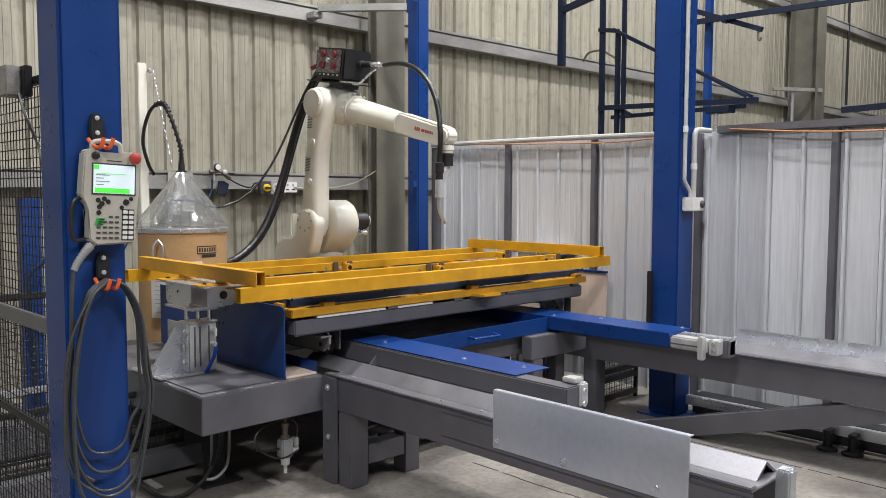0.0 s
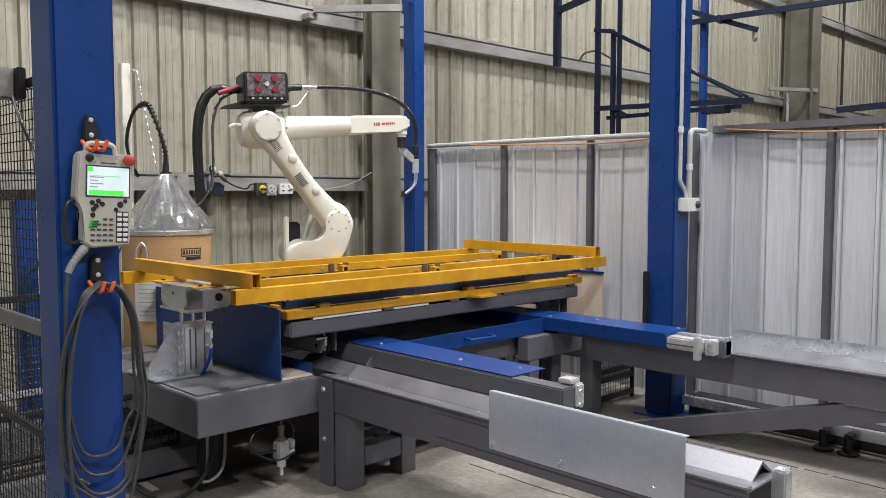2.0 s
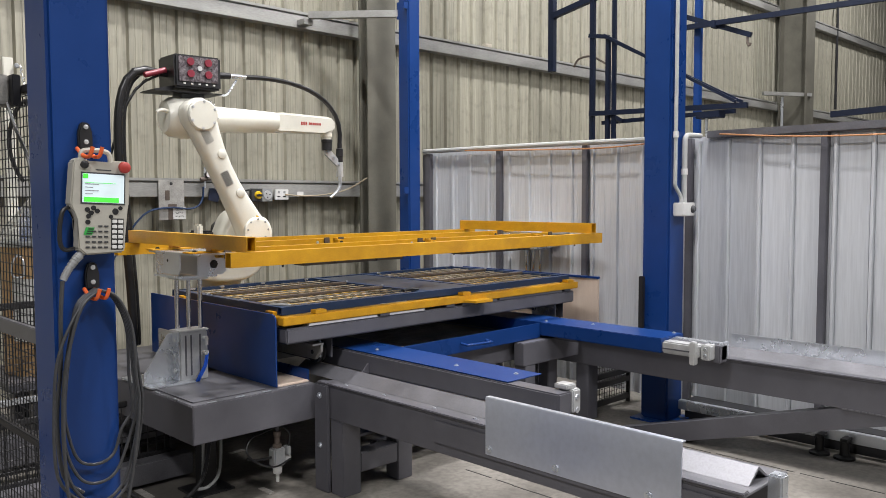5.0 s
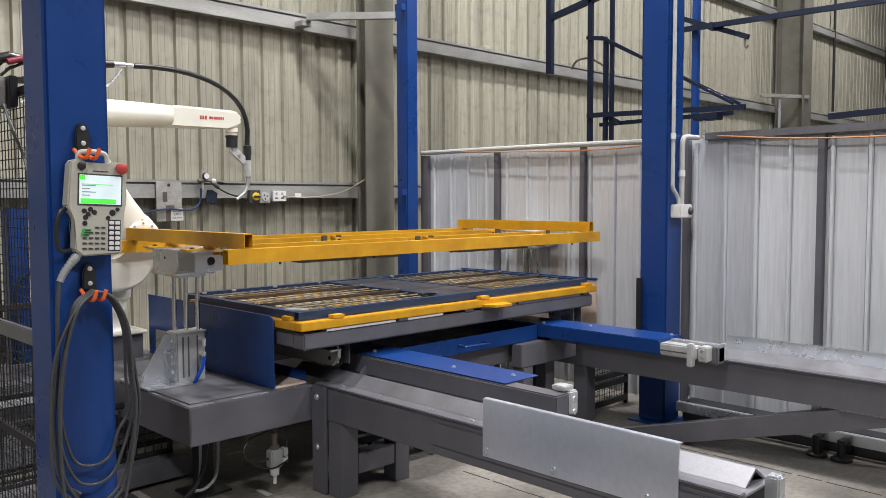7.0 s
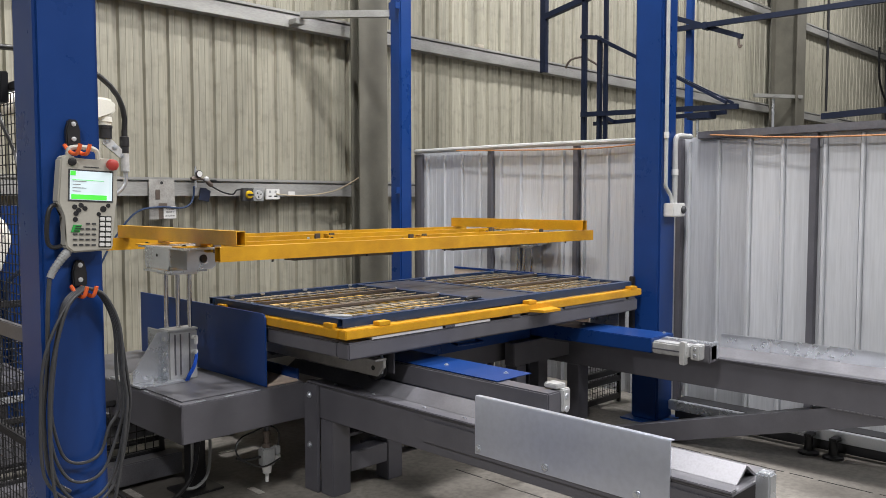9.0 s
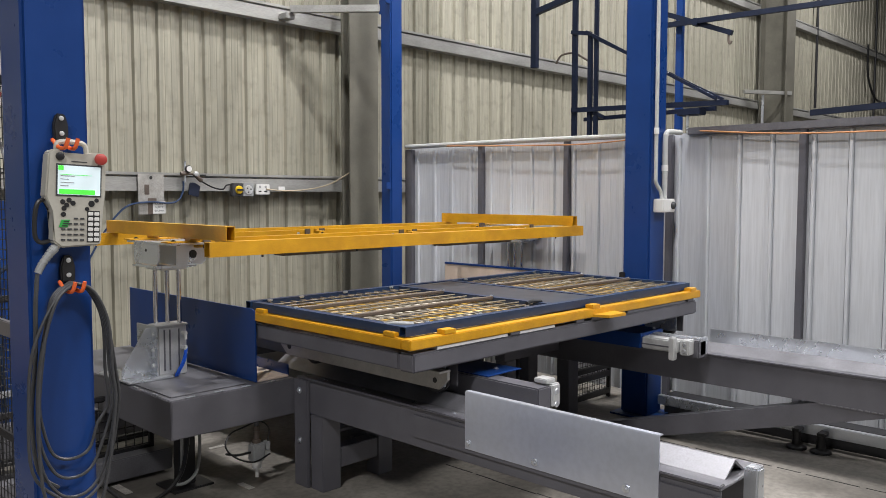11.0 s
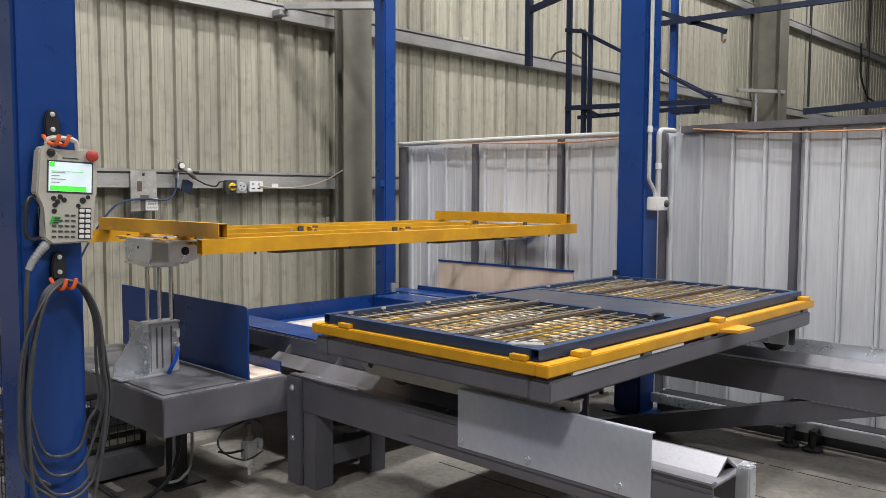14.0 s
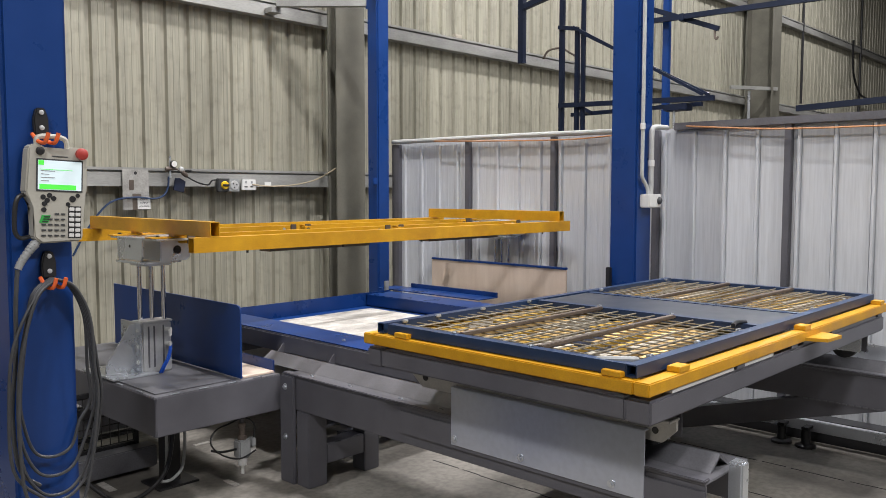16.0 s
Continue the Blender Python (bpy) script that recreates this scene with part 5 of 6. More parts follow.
solo("loose_hose", part_hose, BLUE_DK, (1.8, 5.6, 0.0), "dark blue hose looped up from the floor by the short post", "hose")

# ---- services on the lower girt ----
GY = WALL_Y - 0.115
bd = thing("isolator_board", (3.08, GY, 1.5), "worn grey steel backing board with a small sign", "board")
part("plate", box(BM(), 2.967, 3.187, GY - 0.014, GY - 0.006, 1.339, 1.665, 0.002), BOARD, bd)
part("cutout", box(BM(), 3.045, 3.12, GY - 0.0165, GY - 0.0145, 1.34, 1.47, 0.001), BROWNBAR, bd)
part("stain_plate", box(BM(), 3.02, 3.06, GY - 0.0165, GY - 0.0145, 1.50, 1.58, 0.001), BROWNBAR, bd)
part("hole", cyl(BM(), (3.075, GY - 0.0145, 1.635), (3.075, GY - 0.0160, 1.635), 0.013, n=14), INK, bd)
sg = part("sign", box(BM(), 3.085, 3.195, GY - 0.019, GY - 0.017, 1.345, 1.445, 0.001), WHITEP, bd, "white sign with black capitals")


def lettering(text, x, y, z, size, parent):
    cu = bpy.data.curves.new("lettering", "FONT")
    cu.body, cu.size, cu.align_x, cu.extrude = text, size, "CENTER", 0.0004
    tmp = bpy.data.objects.new("lettering", cu)
    scene.collection.objects.link(tmp)
    me = bpy.data.meshes.new_from_object(tmp)
    bpy.data.objects.remove(tmp)
    me.transform(Matrix.Translation(Vector((x, y, z)) - root_at(parent)) @ pose(0, 0, 0, 90, 0, 0))
    me.materials.clear()
    me.materials.append(INK)
    ob = new("lettering", me)
    ob.parent = parent
    return ob


for k, word in enumerate(("CRANE", "SUPPLY", "ISOLATOR")):
    lettering(word, 3.14, GY - 0.0195, 1.418 - 0.028 * k, 0.021 if k < 2 else 0.0175, sg)
gr = thing("gas_regulator", (3.40, GY, 1.66), "brass and steel air regulator with a round gauge", "regulator")
part("stem", cyl(BM(), (3.35, GY - 0.06, 1.60), (3.35, GY - 0.06, 1.775), 0.009, n=10), GALV, gr)
part("gauge", lathe(BM(), (3.372, GY - 0.07, 1.712), [(0, 0.030), (0.018, 0.030), (0.022, 0.026)], 22, (0, -1, 0)), BLACK, gr, "round gauge with a pale dial")
part("dial", cyl(BM(), (3.372, GY - 0.0925, 1.712), (3.372, GY - 0.094, 1.712), 0.024, n=20), WHITEP, gr)
part("body", tube(BM(), [(3.31, GY - 0.06, 1.672), (3.38, GY - 0.06, 1.675), (3.44, GY - 0.06, 1.660), (3.50, GY - 0.06, 1.615)], lambda s: 0.014 + 0.006 * math.sin(9 * s), 10), BROWNBAR, gr)
part("knob", lathe(BM(), (3.43, GY - 0.075, 1.672), [(0, 0.012), (0.01, 0.02), (0.03, 0.02), (0.034, 0.012)], 14, (0, -1, 0)), ALU, gr)
part("valve_lever", box(BM(), 3.485, 3.54, GY - 0.07, GY - 0.055, 1.655, 1.668, 0.003), BLACK, gr)
part("bracket", prism(BM(), [(3.40, 1.50), (3.49, 1.48), (3.51, 1.57), (3.46, 1.60), (3.42, 1.60)], "y", GY - 0.02, GY - 0.006), NAVY, gr, "navy bracket plate")
for name, pts, r, m, lab in (("air_hose", [(3.335, GY - 0.06, 1.61), (3.335, GY - 0.05, 1.53), (3.30, GY - 0.05, 1.46), (3.22, GY - 0.04, 1.43), (3.05, GY - 0.03, 1.44), (2.85, GY - 0.04, 1.40), (2.68, GY - 0.05, 1.22), (2.55, GY - 0.05, 1.0)], 0.008, BLUE_DK, "dark blue air hose drooping along the girt"),
                             ("power_lead", [(3.50, GY - 0.06, 1.61), (3.60, GY - 0.05, 1.565), (3.70, GY - 0.05, 1.545), (3.74, GY - 0.05, 1.58), (3.80, GY - 0.04, 1.59)], 0.007, RUBBER, "black lead drooping to a switch"),
                             ("power_lead", [(4.15, GY - 0.04, 1.55), (4.35, GY - 0.04, 1.535), (4.6, GY - 0.05, 1.55), (4.80, GY - 0.12, 1.60), (4.92, GY - 0.25, 1.70), (4.945, GY - 0.27, 1.72)], 0.0065, BEIGE, "beige lead strung up to the shed column")):
    solo(name, tube(BM(), pts, r, 6), m, pts[0], lab, "cable")
iso = thing("rotary_isolator", (3.857, GY, 1.54), "grey rotary isolator with a yellow knob", "switch")
part("box", box(BM(), 3.80, 3.905, GY - 0.05, GY - 0.006, 1.485, 1.60, 0.005), GREYCAB, iso)
part("knob", lathe(BM(), (3.862, GY - 0.0505, 1.542), [(0, 0.036), (0.012, 0.035), (0.02, 0.030)], 22, (0, -1, 0)), YKNOB, iso, "round yellow knob")
part("knob_bar", box(BM(), 3.832, 3.892, GY - 0.080, GY - 0.071, 1.533, 1.551, 0.002), INK, iso)
so = thing("round_socket", (3.97, GY, 1.54), "grey round three-pin industrial socket", "socket")
part("box", box(BM(), 3.912, 4.015, GY - 0.045, GY - 0.006, 1.485, 1.60, 0.005), GREYL2, so)
part("face", lathe(BM(), (3.962, GY - 0.0455, 1.542), [(0, 0.042), (0.006, 0.040)], 22, (0, -1, 0)), ALU, so)
for a in (0.3, 2.4, 4.5):
    part("pin_hole", cyl(BM(), (3.962 + 0.02 * math.cos(a), GY - 0.052, 1.542 + 0.02 * math.sin(a)), (3.962 + 0.02 * math.cos(a), GY - 0.053, 1.542 + 0.02 * math.sin(a)), 0.007, n=10), INK, so)
do = thing("double_socket", (4.12, GY, 1.55), "white double power socket on the girt", "socket")
part("plate", box(BM(), 4.05, 4.19, GY - 0.035, GY - 0.006, 1.50, 1.595, 0.004), WHITEP, do)
for k in (0, 1):
    part("switch", box(BM(), 4.075 + 0.06 * k, 4.095 + 0.06 * k, GY - 0.039, GY - 0.0355, 1.56, 1.58, 0.001), GREYL2, do)
    part("slot", box(BM(), 4.07 + 0.06 * k, 4.10 + 0.06 * k, GY - 0.0375, GY - 0.0355, 1.525, 1.535), INK, do)
solo("paper_tag", box(BM(), 4.30, 4.37, GY - 0.009, GY - 0.006, 1.53, 1.575), WHITEP, (4.33, GY, 1.55), "small white paper tag on the girt", "tag")
# stay between girt and slim column
solo("stay_bar", beam_between(BM(), (4.38, 6.165, 3.165), (4.955, 5.53, 3.165), 0.06, 0.06), GIRTM, (4.5, 6.0, 3.16), "galvanised stay bar between slim column and wall girt", "bar", kind="structure")
solo("stay_cleat", box(BM(), 4.33, 4.43, 6.17, 6.285, 3.085, 3.134, 0.003), GIRTM, (4.38, 6.2, 3.1), "galvanised cleat that carries the stay bar on the girt", "cleat", kind="structure")
part("stay_cleat", box(BM(), 4.90, 4.99, 5.517, 5.56, 3.11, 3.26, 0.004), BLUE, colB)
for x0, z in ((3.45, 3.225), (6.9, 3.225)):
    solo("loose_block", box(BM(), x0, x0 + 0.10, WALL_Y - 0.10, WALL_Y - 0.03, z, z + 0.04, 0.004), SLATW, (x0, WALL_Y - 0.06, z), "small pale timber offcut lying on the girt", "offcut")

# ---- switch and conduits on the other column ----
cs = thing("conduit_switch", (4.93, 2.75, 1.4), "pale plastic isolator box fed by two conduits", "switch")
part("box", box(BM(), 4.855, 4.955, 2.69, 2.764, 1.385, 1.475, 0.006), WHITEP, cs)
part("face", box(BM(), 4.962, 5.035, 2.70, 2.764, 1.385, 1.475, 0.006), WHITEP, cs)
part("knob", lathe(BM(), (5.0, 2.699, 1.43), [(0, 0.026), (0.008, 0.025), (0.018, 0.014)], 18, (0, -1, 0)), GREYCAB, cs)
part("conduit", tube(BM(), [(4.845, 2.742, 4.5), (4.845, 2.742, 2.5), (4.845, 2.742, 1.62)], 0.013, 10, 2), CONDUIT, cs)
part("conduit", tube(BM(), [(4.845, 2.742, 1.62), (4.85, 2.742, 1.58), (4.90, 2.735, 1.52), (4.905, 2.73, 1.475)], 0.013, 10), CONDUIT, cs)
part("collar", cyl(BM(), (4.845, 2.742, 1.90), (4.845, 2.742, 1.94), 0.017, n=12), WHITEP, cs)
part("conduit", tube(BM(), [(4.955, 2.738, 1.475), (4.955, 2.738, 1.70), (4.955, 2.738, 1.86), (4.965, 2.738, 1.905), (5.00, 2.738, 1.922), (5.10, 2.74, 1.926), (5.20, 2.76, 1.93)], 0.018, 12), CONDUIT, cs)
part("collar", cyl(BM(), (4.955, 2.738, 1.66), (4.955, 2.738, 1.70), 0.022, n=12), WHITEP, cs)
solo("black_strip", box(BM(), 4.772, 4.80, 2.93, 2.965, 0.62, 0.98, 0.004), BLACK, (4.785, 2.95, 0.6), "black plastic strip beside the blue column", "strip")

# ---- jib frames between fence and cladding ----
def bar(p, q, w, h, t, name="bar", m=None):
    part(name, beam_between(BM(), p, q, w, h), m or NAVYB, t)


ja = thing("jib_frame", (7.2, 5.0, 0), "dark blue steel jib frame with a hanging hook", "jib")
JX = 7.2
for y, z0, z1, w in ((5.075, 0, 5.5, 0.05), (4.88, 0, 3.17, 0.045), (4.805, 0, 5.5, 0.04), (4.42, 0, 5.5, 0.035)):
    part("upright", box(BM(), JX, JX + w, y - w / 2, y + w / 2, z0, z1, 0.004), NAVYB, ja)
bar((JX - 0.01, 5.08, 2.397), (JX - 0.01, 3.36, 2.346), 0.045, 0.048, ja, "boom")
bar((JX + 0.25, 5.10, 2.318), (JX + 0.25, 3.60, 2.33), 0.04, 0.04, ja, "boom")
bar((JX + 0.02, 4.86, 2.375), (JX + 0.25, 4.86, 2.32), 0.04, 0.04, ja, "boom_tie")
bar((JX - 0.03, 4.90, 3.19), (JX - 0.03, 3.46, 2.385), 0.025, 0.028, ja, "tie")
bar((JX + 0.06, 4.90, 3.16), (JX + 0.06, 3.44, 2.385), 0.025, 0.028, ja, "tie")
bar((JX, 5.1, 3.215), (JX, 4.86, 3.17), 0.04, 0.04, ja, "tie")
part("trolley", box(BM(), JX - 0.03, JX + 0.10, 3.62, 3.86, 2.255, 2.318, 0.006), NAVYB, ja)
part("hook", tube(BM(), [(JX, 3.76, 2.255), (JX, 3.76, 2.12), (JX, 3.75, 2.06), (JX, 3.72, 2.03), (JX, 3.70, 2.06)], 0.012, 8), GALV, ja)
part("brown_lead", tube(BM(), [(JX + 0.2, 5.45, 2.95), (JX + 0.2, 5.38, 3.03), (JX + 0.2, 5.22, 3.04), (JX + 0.2, 5.1, 2.98), (JX + 0.2, 4.97, 2.90)], 0.012, 6), BROWNBAR, ja)
jb = thing("jib_frame", (7.2, 5.62, 2.9), "dark blue steel jib upright fixed to the girt", "jib")
part("upright", box(BM(), JX, JX + 0.07, 5.585, 5.655, 2.90, 6.0, 0.004), NAVYB, jb)
bar((JX + 0.03, 5.62, 3.50), (JX + 0.03, 4.80, 3.66), 0.06, 0.06, jb, "boom")
jc = thing("crane_frame", (9.5, 5.1, 0), "blue steel column with slim crane beams", "jib")
part("upright", box(BM(), 9.5, 9.58, 5.07, 5.15, 0, 6.5, 0.006), BLUE, jc)
bar((9.45, 5.45, 3.859), (9.45, 4.387, 3.43), 0.05, 0.06, jc, "boom")
bar((9.40, 5.30, 3.632), (9.40, 2.7, 3.59), 0.05, 0.06, jc, "boom")
part("hook", tube(BM(), [(9.45, 4.43, 3.42), (9.45, 4.43, 3.34), (9.45, 4.41, 3.31), (9.45, 4.39, 3.34)], 0.014, 8), BROWNBAR, jc)
part("clamp", box(BM(), 9.36, 9.485, 4.80, 4.86, 3.57, 3.66, 0.006), NAVYB, jc)
jd = thing("crane_beam", (13.0, 4.4, 2.78), "blue crane beam far behind the fence", "jib")
bar((13.0, 4.75, 2.77), (13.0, 3.0, 2.83), 0.07, 0.09, jd, "boom")
part("upright", box(BM(), 12.98, 13.08, 2.9, 3.0, 0, 2.8, 0.006), BLUE, jd)
wl = solo("wall_lead", tube(BM(), [(20.55, 6.27, 5.0), (20.6, 6.27, 4.3), (21.0, 6.25, 3.85), (21.5, 6.25, 3.75), (22.2, 6.25, 3.7)], 0.025, 6), RUBBER, (20.55, 6.3, 5.0), "black lead hanging on the far cladding", "cable")
for x in (17.45, 21.2):
    solo("down_pipe", tube(BM(), [(x, 6.30, 3.3), (x, 6.30, 5.0), (x, 6.30, 7.9)], 0.025, 8, 2), BLACK, (x, 6.3, 3.3), "black pipe fixed to the cladding", "pipe")

# ---- small parts on rails, tray and under the table ----
for x, y0, lab in ((2.70, 2.05, 1), (4.22, 2.10, 2)):
    cy = thing("stroke_cylinder", (x + 0.1, y0 + 0.15, 0.56), "silver pneumatic cylinder end blocks on the beam", "cylinder", "stroke cylinders")
    if lab == 1:
        part("end_block", box(BM(), 2.793, 2.850, 2.045, 2.12, 0.590, 0.690, 0.006), ALU, cy)
        part("top_block", box(BM(), 2.770, 2.835, 2.06, 2.13, 0.691, 0.712, 0.004), ALU, cy)
        for z in (0.60, 0.655):
            part("port", lathe(BM(), (2.822, 2.0445, z), [(0, 0.014), (0.004, 0.012), (0.005, 0.006)], 14, (0, -1, 0)), GALV, cy)
    else:
        part("barrel", box(BM(), 4.15, 4.235, 2.19, 2.419, 0.615, 0.685, 0.008), ALU, cy)
        part("end_block", box(BM(), 4.16, 4.24, 2.13, 2.185, 0.605, 0.69, 0.006), ALU, cy)
        part("clamp", box(BM(), 4.125, 4.165, 2.20, 2.235, 0.575, 0.705, 0.005), ALU, cy)
        part("end_plate", box(BM(), 4.245, 4.33, 2.10, 2.115, 0.60, 0.70, 0.003), GALV, cy)
        part("slot", box(BM(), 4.1475, 4.1495, 2.20, 2.415, 0.640, 0.648), GREY, cy)
        part("side_rail", box(BM(), 4.26, 4.32, 2.116, 2.419, 0.60, 0.692, 0.004), GALV, cy)
        for z in (0.63, 0.665):
            part("port", lathe(BM(), (4.159, 2.157, z), [(0, 0.012), (0.004, 0.010)], 12, (-1, 0, 0)), GALV, cy)
for x, y in ((2.80, 3.35), (2.80, 2.75), (2.86, 2.42)):
    part("screw", bolt(BM(), (x, y, 0.692), (0, 0, 1), 0.007), GALV, ib1)
for x, y in ((4.2, 3.3), (4.3, 3.0), (4.36, 2.46)):
    part("screw", bolt(BM(), (x, y, 0.70), (0, 0, 1), 0.007), GALV, ib2)
bm = BM()
tube(bm, [(3.40, 3.298, 0.655), (3.40, 3.25, 0.65), (3.42, 3.245, 0.65), (3.59, 3.245, 0.645), (3.61, 3.25, 0.645), (3.61, 3.298, 0.65)], 0.008, 8, 3)
part("handle", bm, BLUE, tr, "blue painted pull handle")
part("corner_bracket", box(BM(), 4.36, 4.40, 4.72, 4.74, 0.70, 0.78, 0.003), GREYL2, tr)
part("right_cover", box(BM(), 4.42, 4.62, 3.8, 4.88, 0.705, 0.712, 0.002), BLUE, tr)
part("right_lip", box(BM(), 4.62, 4.64, 3.8, 4.70, 0.705, 0.745, 0.002), BLUE, tr)
part("right_side", box(BM(), 4.16, 4.168, 3.32, 4.70, 0.609, 0.690, 0.001), BLUE, tr)
part("left_side", box(BM(), 2.952, 2.96, 3.32, 4.70, 0.609, 0.686, 0.001), BLUE, tr)
for y in (2.245, 1.9, 1.5):
    part("bolt", bolt(BM(), (2.4475, y - 0.03, 0.475), (-1, 0, 0), 0.009, 0.012), GALV, gp)
for y, z in ((3.40, 0.50), (3.40, 0.24)):
    part("bolt", bolt(BM(), (2.4395, y - 0.02, z), (-1, 0, 0), 0.010, 0.012), GALV, r1)
for y in (3.25, 2.95, 2.6, 2.35):
    part("bolt", bolt(BM(), (2.505, y, 0.558), (0, 0, 1), 0.008, 0.010), GALV, r1)
part("second_web", box(BM(), 2.452, 2.461, 1.13, 2.55, 0.43, 0.53, 0.002), GREY, r1)
part("blue_kerb", box(BM(), 2.452, 2.46, 3.50, 4.4, 0.552, 0.615, 0.003), BLUE, st, "low blue kerb strip")
for y in (3.75, 3.30):
    part("rail_gusset", prism(BM(), [(2.70, 0.64), (2.70, 0.56), (2.62, 0.558), (2.695, 0.64)], "y", y, y + 0.008), GREY, ib1)
cm = thing("cross_member", (3.4, 3.35, 0), "charcoal steel cross frame under the catch tray", "frame")
part("channel", box(BM(), 2.80, 4.48, 3.36, 3.43, 0.47, 0.598, 0.004), GREY, cm)
part("channel", box(BM(), 3.90, 4.48, 3.24, 3.32, 0.45, 0.596, 0.004), GREY, cm)
part("leg", box(BM(), 3.92, 4.02, 3.24, 3.33, 0.0, 0.449, 0.004), GREY, cm)
part("leg", box(BM(), 4.30, 4.40, 3.36, 3.44, 0.0, 0.469, 0.004), GREY, cm)
part("tie", box(BM(), 2.80, 4.3, 3.38, 3.42, 0.12, 0.18, 0.004), GREY, cm)
part("channel", box(BM(), 2.55, 4.48, 4.55, 4.65, 0.45, 0.598, 0.004), GREY, cm)
part("leg", box(BM(), 2.60, 2.70, 4.55, 4.65, 0.0, 0.449, 0.004), GREY, cm)
part("leg", box(BM(), 4.30, 4.40, 4.55, 4.65, 0.0, 0.449, 0.004), GREY, cm)
solo("card_sheet", box(BM(), 2.9, 4.0, 4.70, 4.705, 0.05, 0.45), PALE, (3.4, 4.7, 0.05), "pale sheet leaning under the tray", "sheet")
fr = thing("filter_regulator", (2.27, 3.52, 0.36), "grey air filter regulator hung under the side table", "regulator")
part("body", box(BM(), 2.235, 2.305, 3.49, 3.55, 0.14, 0.235, 0.008), GREYL2, fr)
part("neck", lathe(BM(), (2.27, 3.52, 0.235), [(0, 0.024), (0.02, 0.024), (0.022, 0.016), (0.06, 0.016), (0.062, 0.02), (0.085, 0.02)], 16), BROWNBAR, fr)
part("hanger", box(BM(), 2.262, 2.278, 3.512, 3.528, 0.318, 0.365), GREY, fr)
part("bowl", lathe(BM(), (2.27, 3.52, 0.055), [(0, 0.009), (0.045, 0.010), (0.046, 0.022), (0.085, 0.026)], 16), WHITEP, fr, "white drain nozzle")
part("side_port", box(BM(), 2.306, 2.345, 3.505, 3.535, 0.155, 0.185, 0.004), WHITEP, fr)
part("side_valve", box(BM(), 2.31, 2.335, 3.49, 3.53, 0.19, 0.235, 0.004), GREYL2, fr)
part("tube", tube(BM(), [(2.33, 3.49, 0.17), (2.22, 3.47, 0.155), (2.12, 3.48, 0.20), (2.08, 3.50, 0.26), (2.12, 3.52, 0.31), (2.2, 3.53, 0.325), (2.28, 3.51, 0.345), (2.33, 3.50, 0.30), (2.325, 3.50, 0.235)], 0.0045, 6), RUBBER, fr, "thin black air tube")
part("tube", tube(BM(), [(2.235, 3.52, 0.19), (2.16, 3.53, 0.19), (2.10, 3.53, 0.21)], 0.006, 6), RUBBER, fr)
for k, pts in enumerate(([(2.02, 3.74, 0.42), (2.0, 3.73, 0.25), (1.94, 3.70, 0.10), (1.80, 3.68, 0.02), (1.68, 3.72, 0.03), (1.62, 3.9, 0.1)], [(1.985, 3.76, 0.42), (1.98, 3.75, 0.3), (1.97, 3.74, 0.12), (1.93, 3.72, 0.06)], [(2.08, 3.77, 0.42), (2.085, 3.76, 0.25), (2.06, 3.74, 0.10), (1.99, 3.72, 0.05), (1.93, 3.72, 0.05)])):
    solo("floor_cable", tube(BM(), pts, 0.011 if k == 0 else 0.008, 8), RUBBER if k == 0 else GREYL2, pts[0], "black cable dropping under the side table" if k == 0 else "grey cable dropping under the side table", "cable")
gd = thing("mesh_guard", (1.4, 4.17, 0), "low black welded mesh guard behind the side table", "guard")
tagged(part("wire_mesh", wires(BM(), "x", 4.17, 0.95, 2.02, 0.15, 0.42, 0.046, 0.0032), MESHB, gd), kind="stuff")
for x in (0.95, 2.02):
    part("upright", box(BM(), x - 0.012, x + 0.012, 4.158, 4.184, 0.0, 0.44, 0.003), MESHB, gd)
part("rail", box(BM(), 0.963, 2.007, 4.158, 4.184, 0.425, 0.45, 0.003), MESHB, gd)
part("rail", box(BM(), 0.963, 2.007, 4.152, 4.190, 0.118, 0.15, 0.003), MESHB, gd)
base_bm = box(BM(), 0.9, 2.08, 4.05, 4.15, 0.02, 0.135, 0.006)
solo("base_beam", base_bm, GREY_L, (1.4, 4.1, 0.03), "grey steel beam lying low behind the column", "beam")
# weld beads and bolts on the side table
for x in (1.85, 2.0, 2.15, 2.3):
    part("weld_bead", box(BM(), x, x + 0.05, 3.452, 3.462, 0.5505, 0.5545, 0.0015), GALV, st)
for y in (3.6, 3.8, 4.0):
    part("weld_bead", box(BM(), 1.778, 1.786, y, y + 0.05, 0.5505, 0.5545, 0.0015), GALV, st)
for x, y, w, d in ((2.42, 4.25, 0.10, 0.03), (2.22, 3.52, 0.035, 0.11), (1.75, 3.9, 0.04, 0.16)):
    solo("floor_mark", box(BM(), x, x + w, y, y + d, 0.0, 0.003), WHITEBOARD, (x, y, 0), "worn pale paint mark on the concrete", "marking", kind="structure")

# ---- joints and cracks in the concrete ----
rnd = random.Random(31)
for jx, y0, y1 in ((4.445, -3.0, 2.6), (3.945, -3.0, 2.3), (3.2, -3.0, 3.0)):
    bm, y, x = BM(), y0, jx
    while y < y1:
        ln = rnd.uniform(0.05, 0.22)
        box(bm, x - 0.002, x + rnd.uniform(0.002, 0.005), y, y + ln, 0.0, 0.002)
        x = jx + rnd.uniform(-0.006, 0.006)
        y += ln + rnd.choice((0.0, 0.0, 0.03))
    solo("floor_joint", bm, INK, (jx, y0, 0), "dark dirt-filled joint in the concrete floor", "joint", kind="structure")


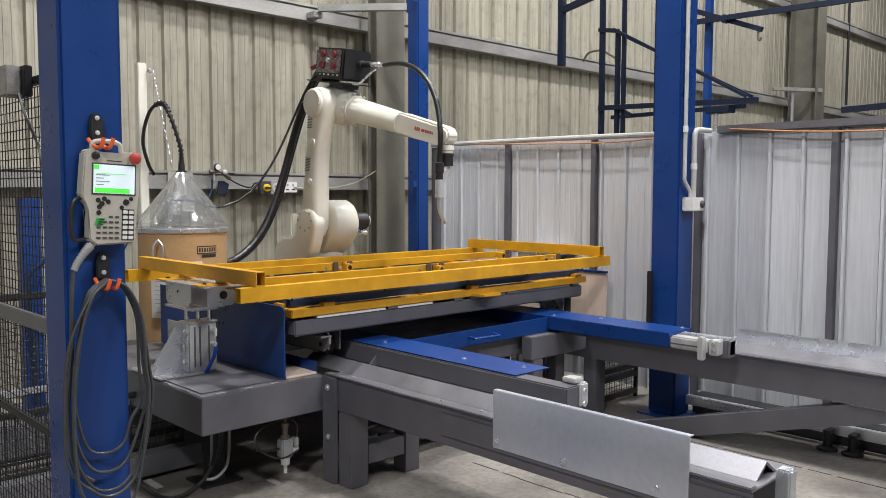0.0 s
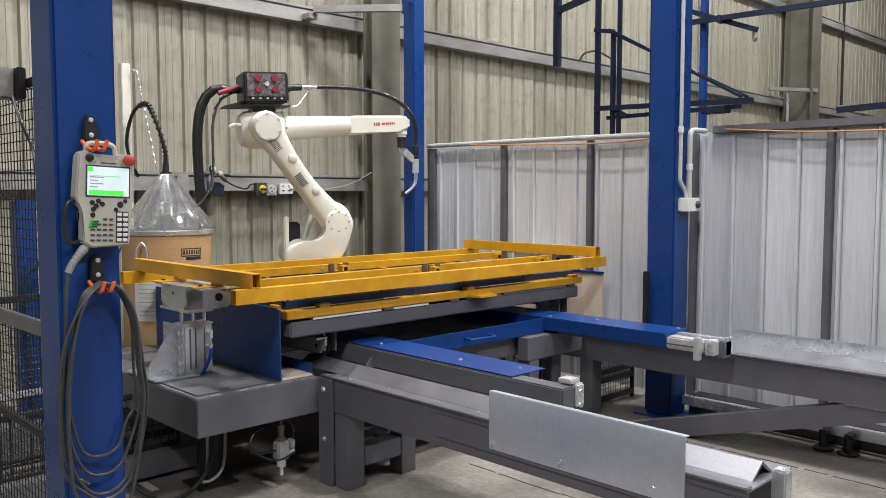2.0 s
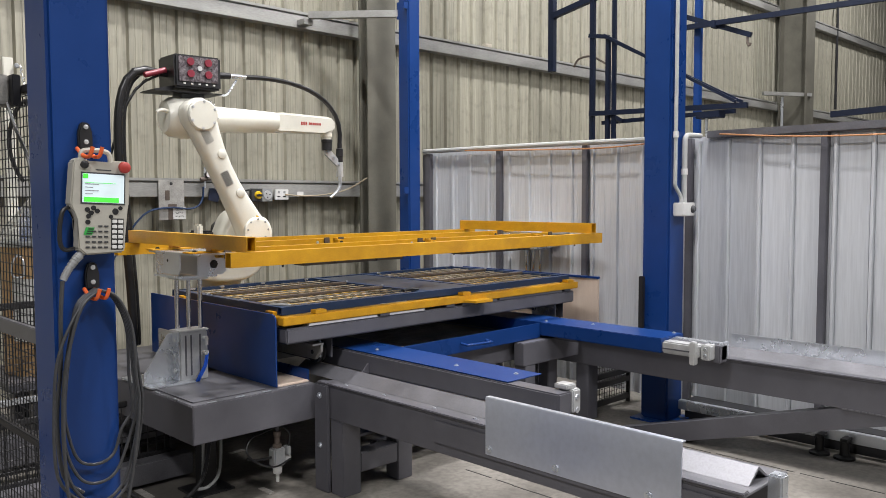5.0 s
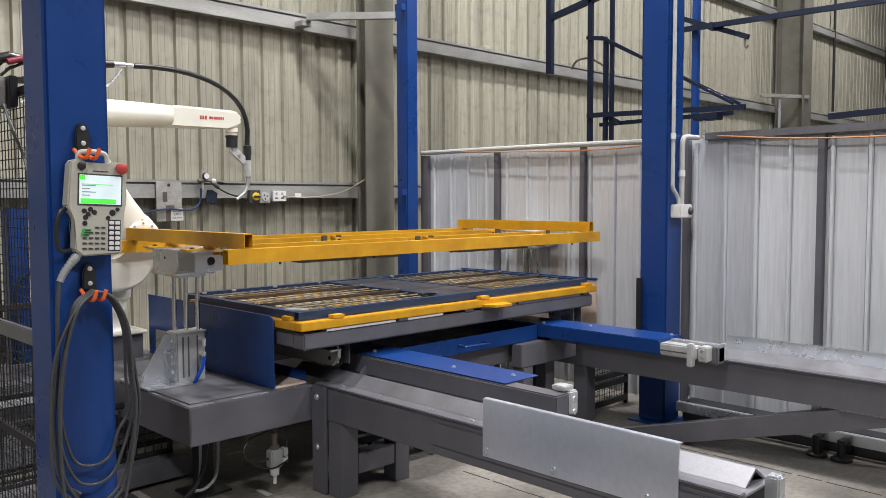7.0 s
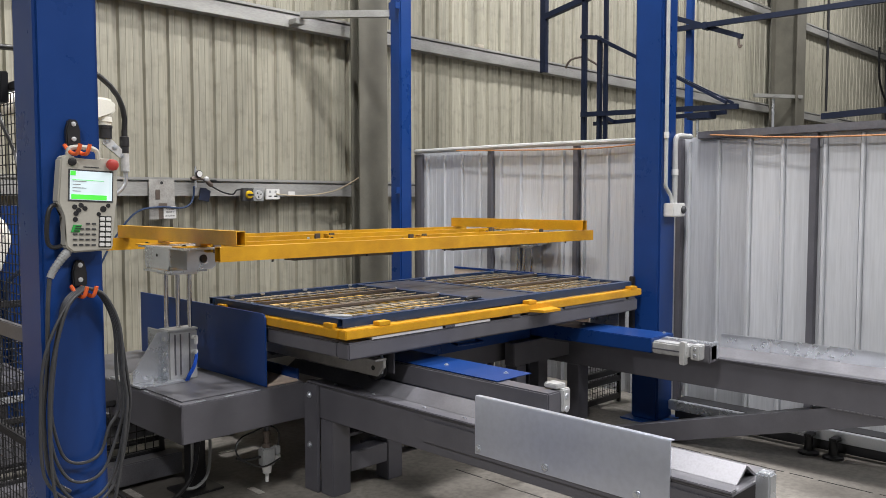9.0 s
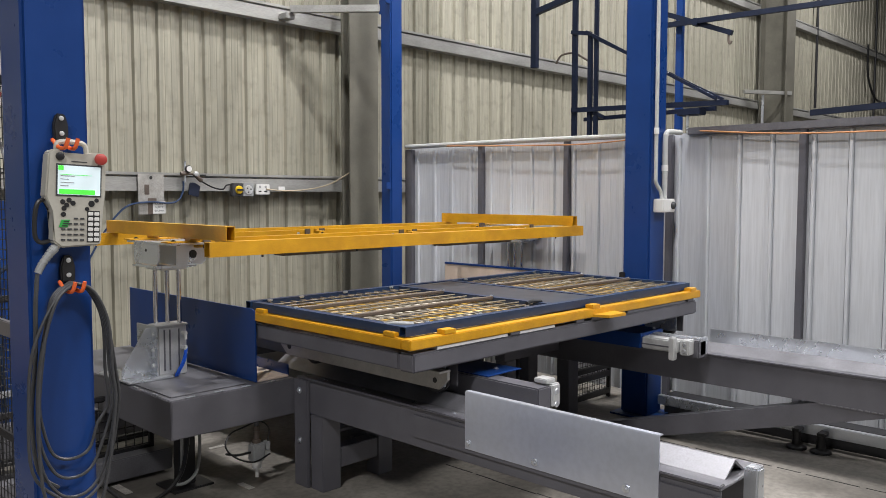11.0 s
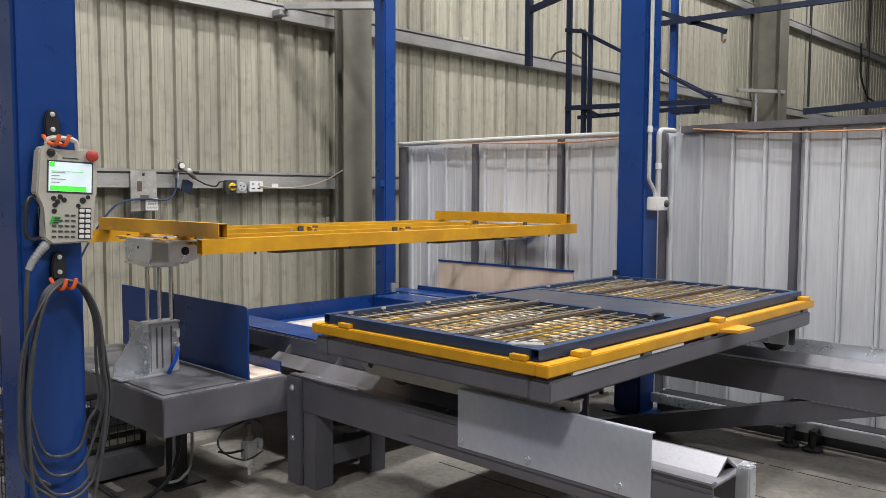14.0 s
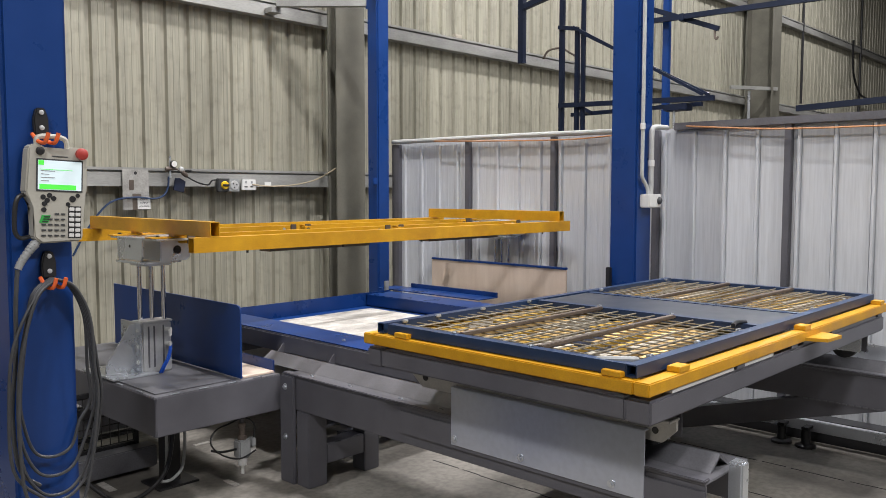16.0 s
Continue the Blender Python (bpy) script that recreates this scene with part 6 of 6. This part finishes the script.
def motions():
    """Lifting clamp frame, travelling table and panel, robot carriage with all it bears, robot joints and cables."""
    lift = [(0, 0), (2.3, 0), (2.6, 0.006), (3.0, 0.024), (3.5, 0.067), (4.0, 0.116), (4.5, 0.165), (5.0, 0.205), (5.5, 0.224), (6.0, 0.227), (16.0, 0.227)]
    walk(cf, [(t, pose(CX, CY, 0.98 + z)) for t, z in lift])
    out = [(0, 0), (5.4, 0), (5.8, 0.012), (6.1, 0.045), (6.5, 0.104), (7.0, 0.180), (7.5, 0.240), (8.0, 0.342), (8.5, 0.474), (9.0, 0.600), (10.2, 0.895), (11.5, 1.217), (12.0, 1.332), (12.5, 1.460),
           (13.0, 1.590), (13.5, 1.710), (14.0, 1.826), (14.5, 1.933), (15.0, 2.038), (15.5, 2.131), (16.0, 2.240)]
    walk(ct, [(t, pose(TX - 0.022 * d, TY - d, 0.56)) for t, d in out])
    walk(pn, [(t, pose(PX - 0.022 * d, PY - d, 0.91)) for t, d in out])
    track = [(0, 0), (0.6, -0.002), (1.0, -0.012), (1.5, -0.045), (2.0, -0.076), (2.5, -0.093), (3.0, -0.117), (3.5, -0.218), (4.0, -0.383), (4.5, -0.565), (5.5, -0.955), (6.5, -1.338), (7.0, -1.529), (7.5, -1.731), (8.0, -1.933),
             (8.5, -2.136), (9.0, -2.335), (9.6, -2.53), (10.2, -2.62), (10.6, -2.63), (16.0, -2.63)]
    for ob in (rb, dr, ms, cg):
        x, y, z = ob["base_at"]
        walk(ob, [(t, pose(x + s, y, z)) for t, s in track])
    for i, ob in enumerate((turret, upper, fore, fd, wr)):
        walk(ob, [(t, joint_poses(*q)[i]) for t, *q in JOINTS])
    for k, segs in enumerate(CABLES):
        lines = [(t, cable_lines(*q)[k]) for t, *q in JOINTS]
        for i, ob in enumerate(segs):
            walk(ob, [(t, Matrix.Translation((p[i] + p[i + 1]) / 2) @ (p[i + 1] - p[i]).to_track_quat("Z", "Y").to_matrix().to_4x4()) for t, p in lines])


motions()
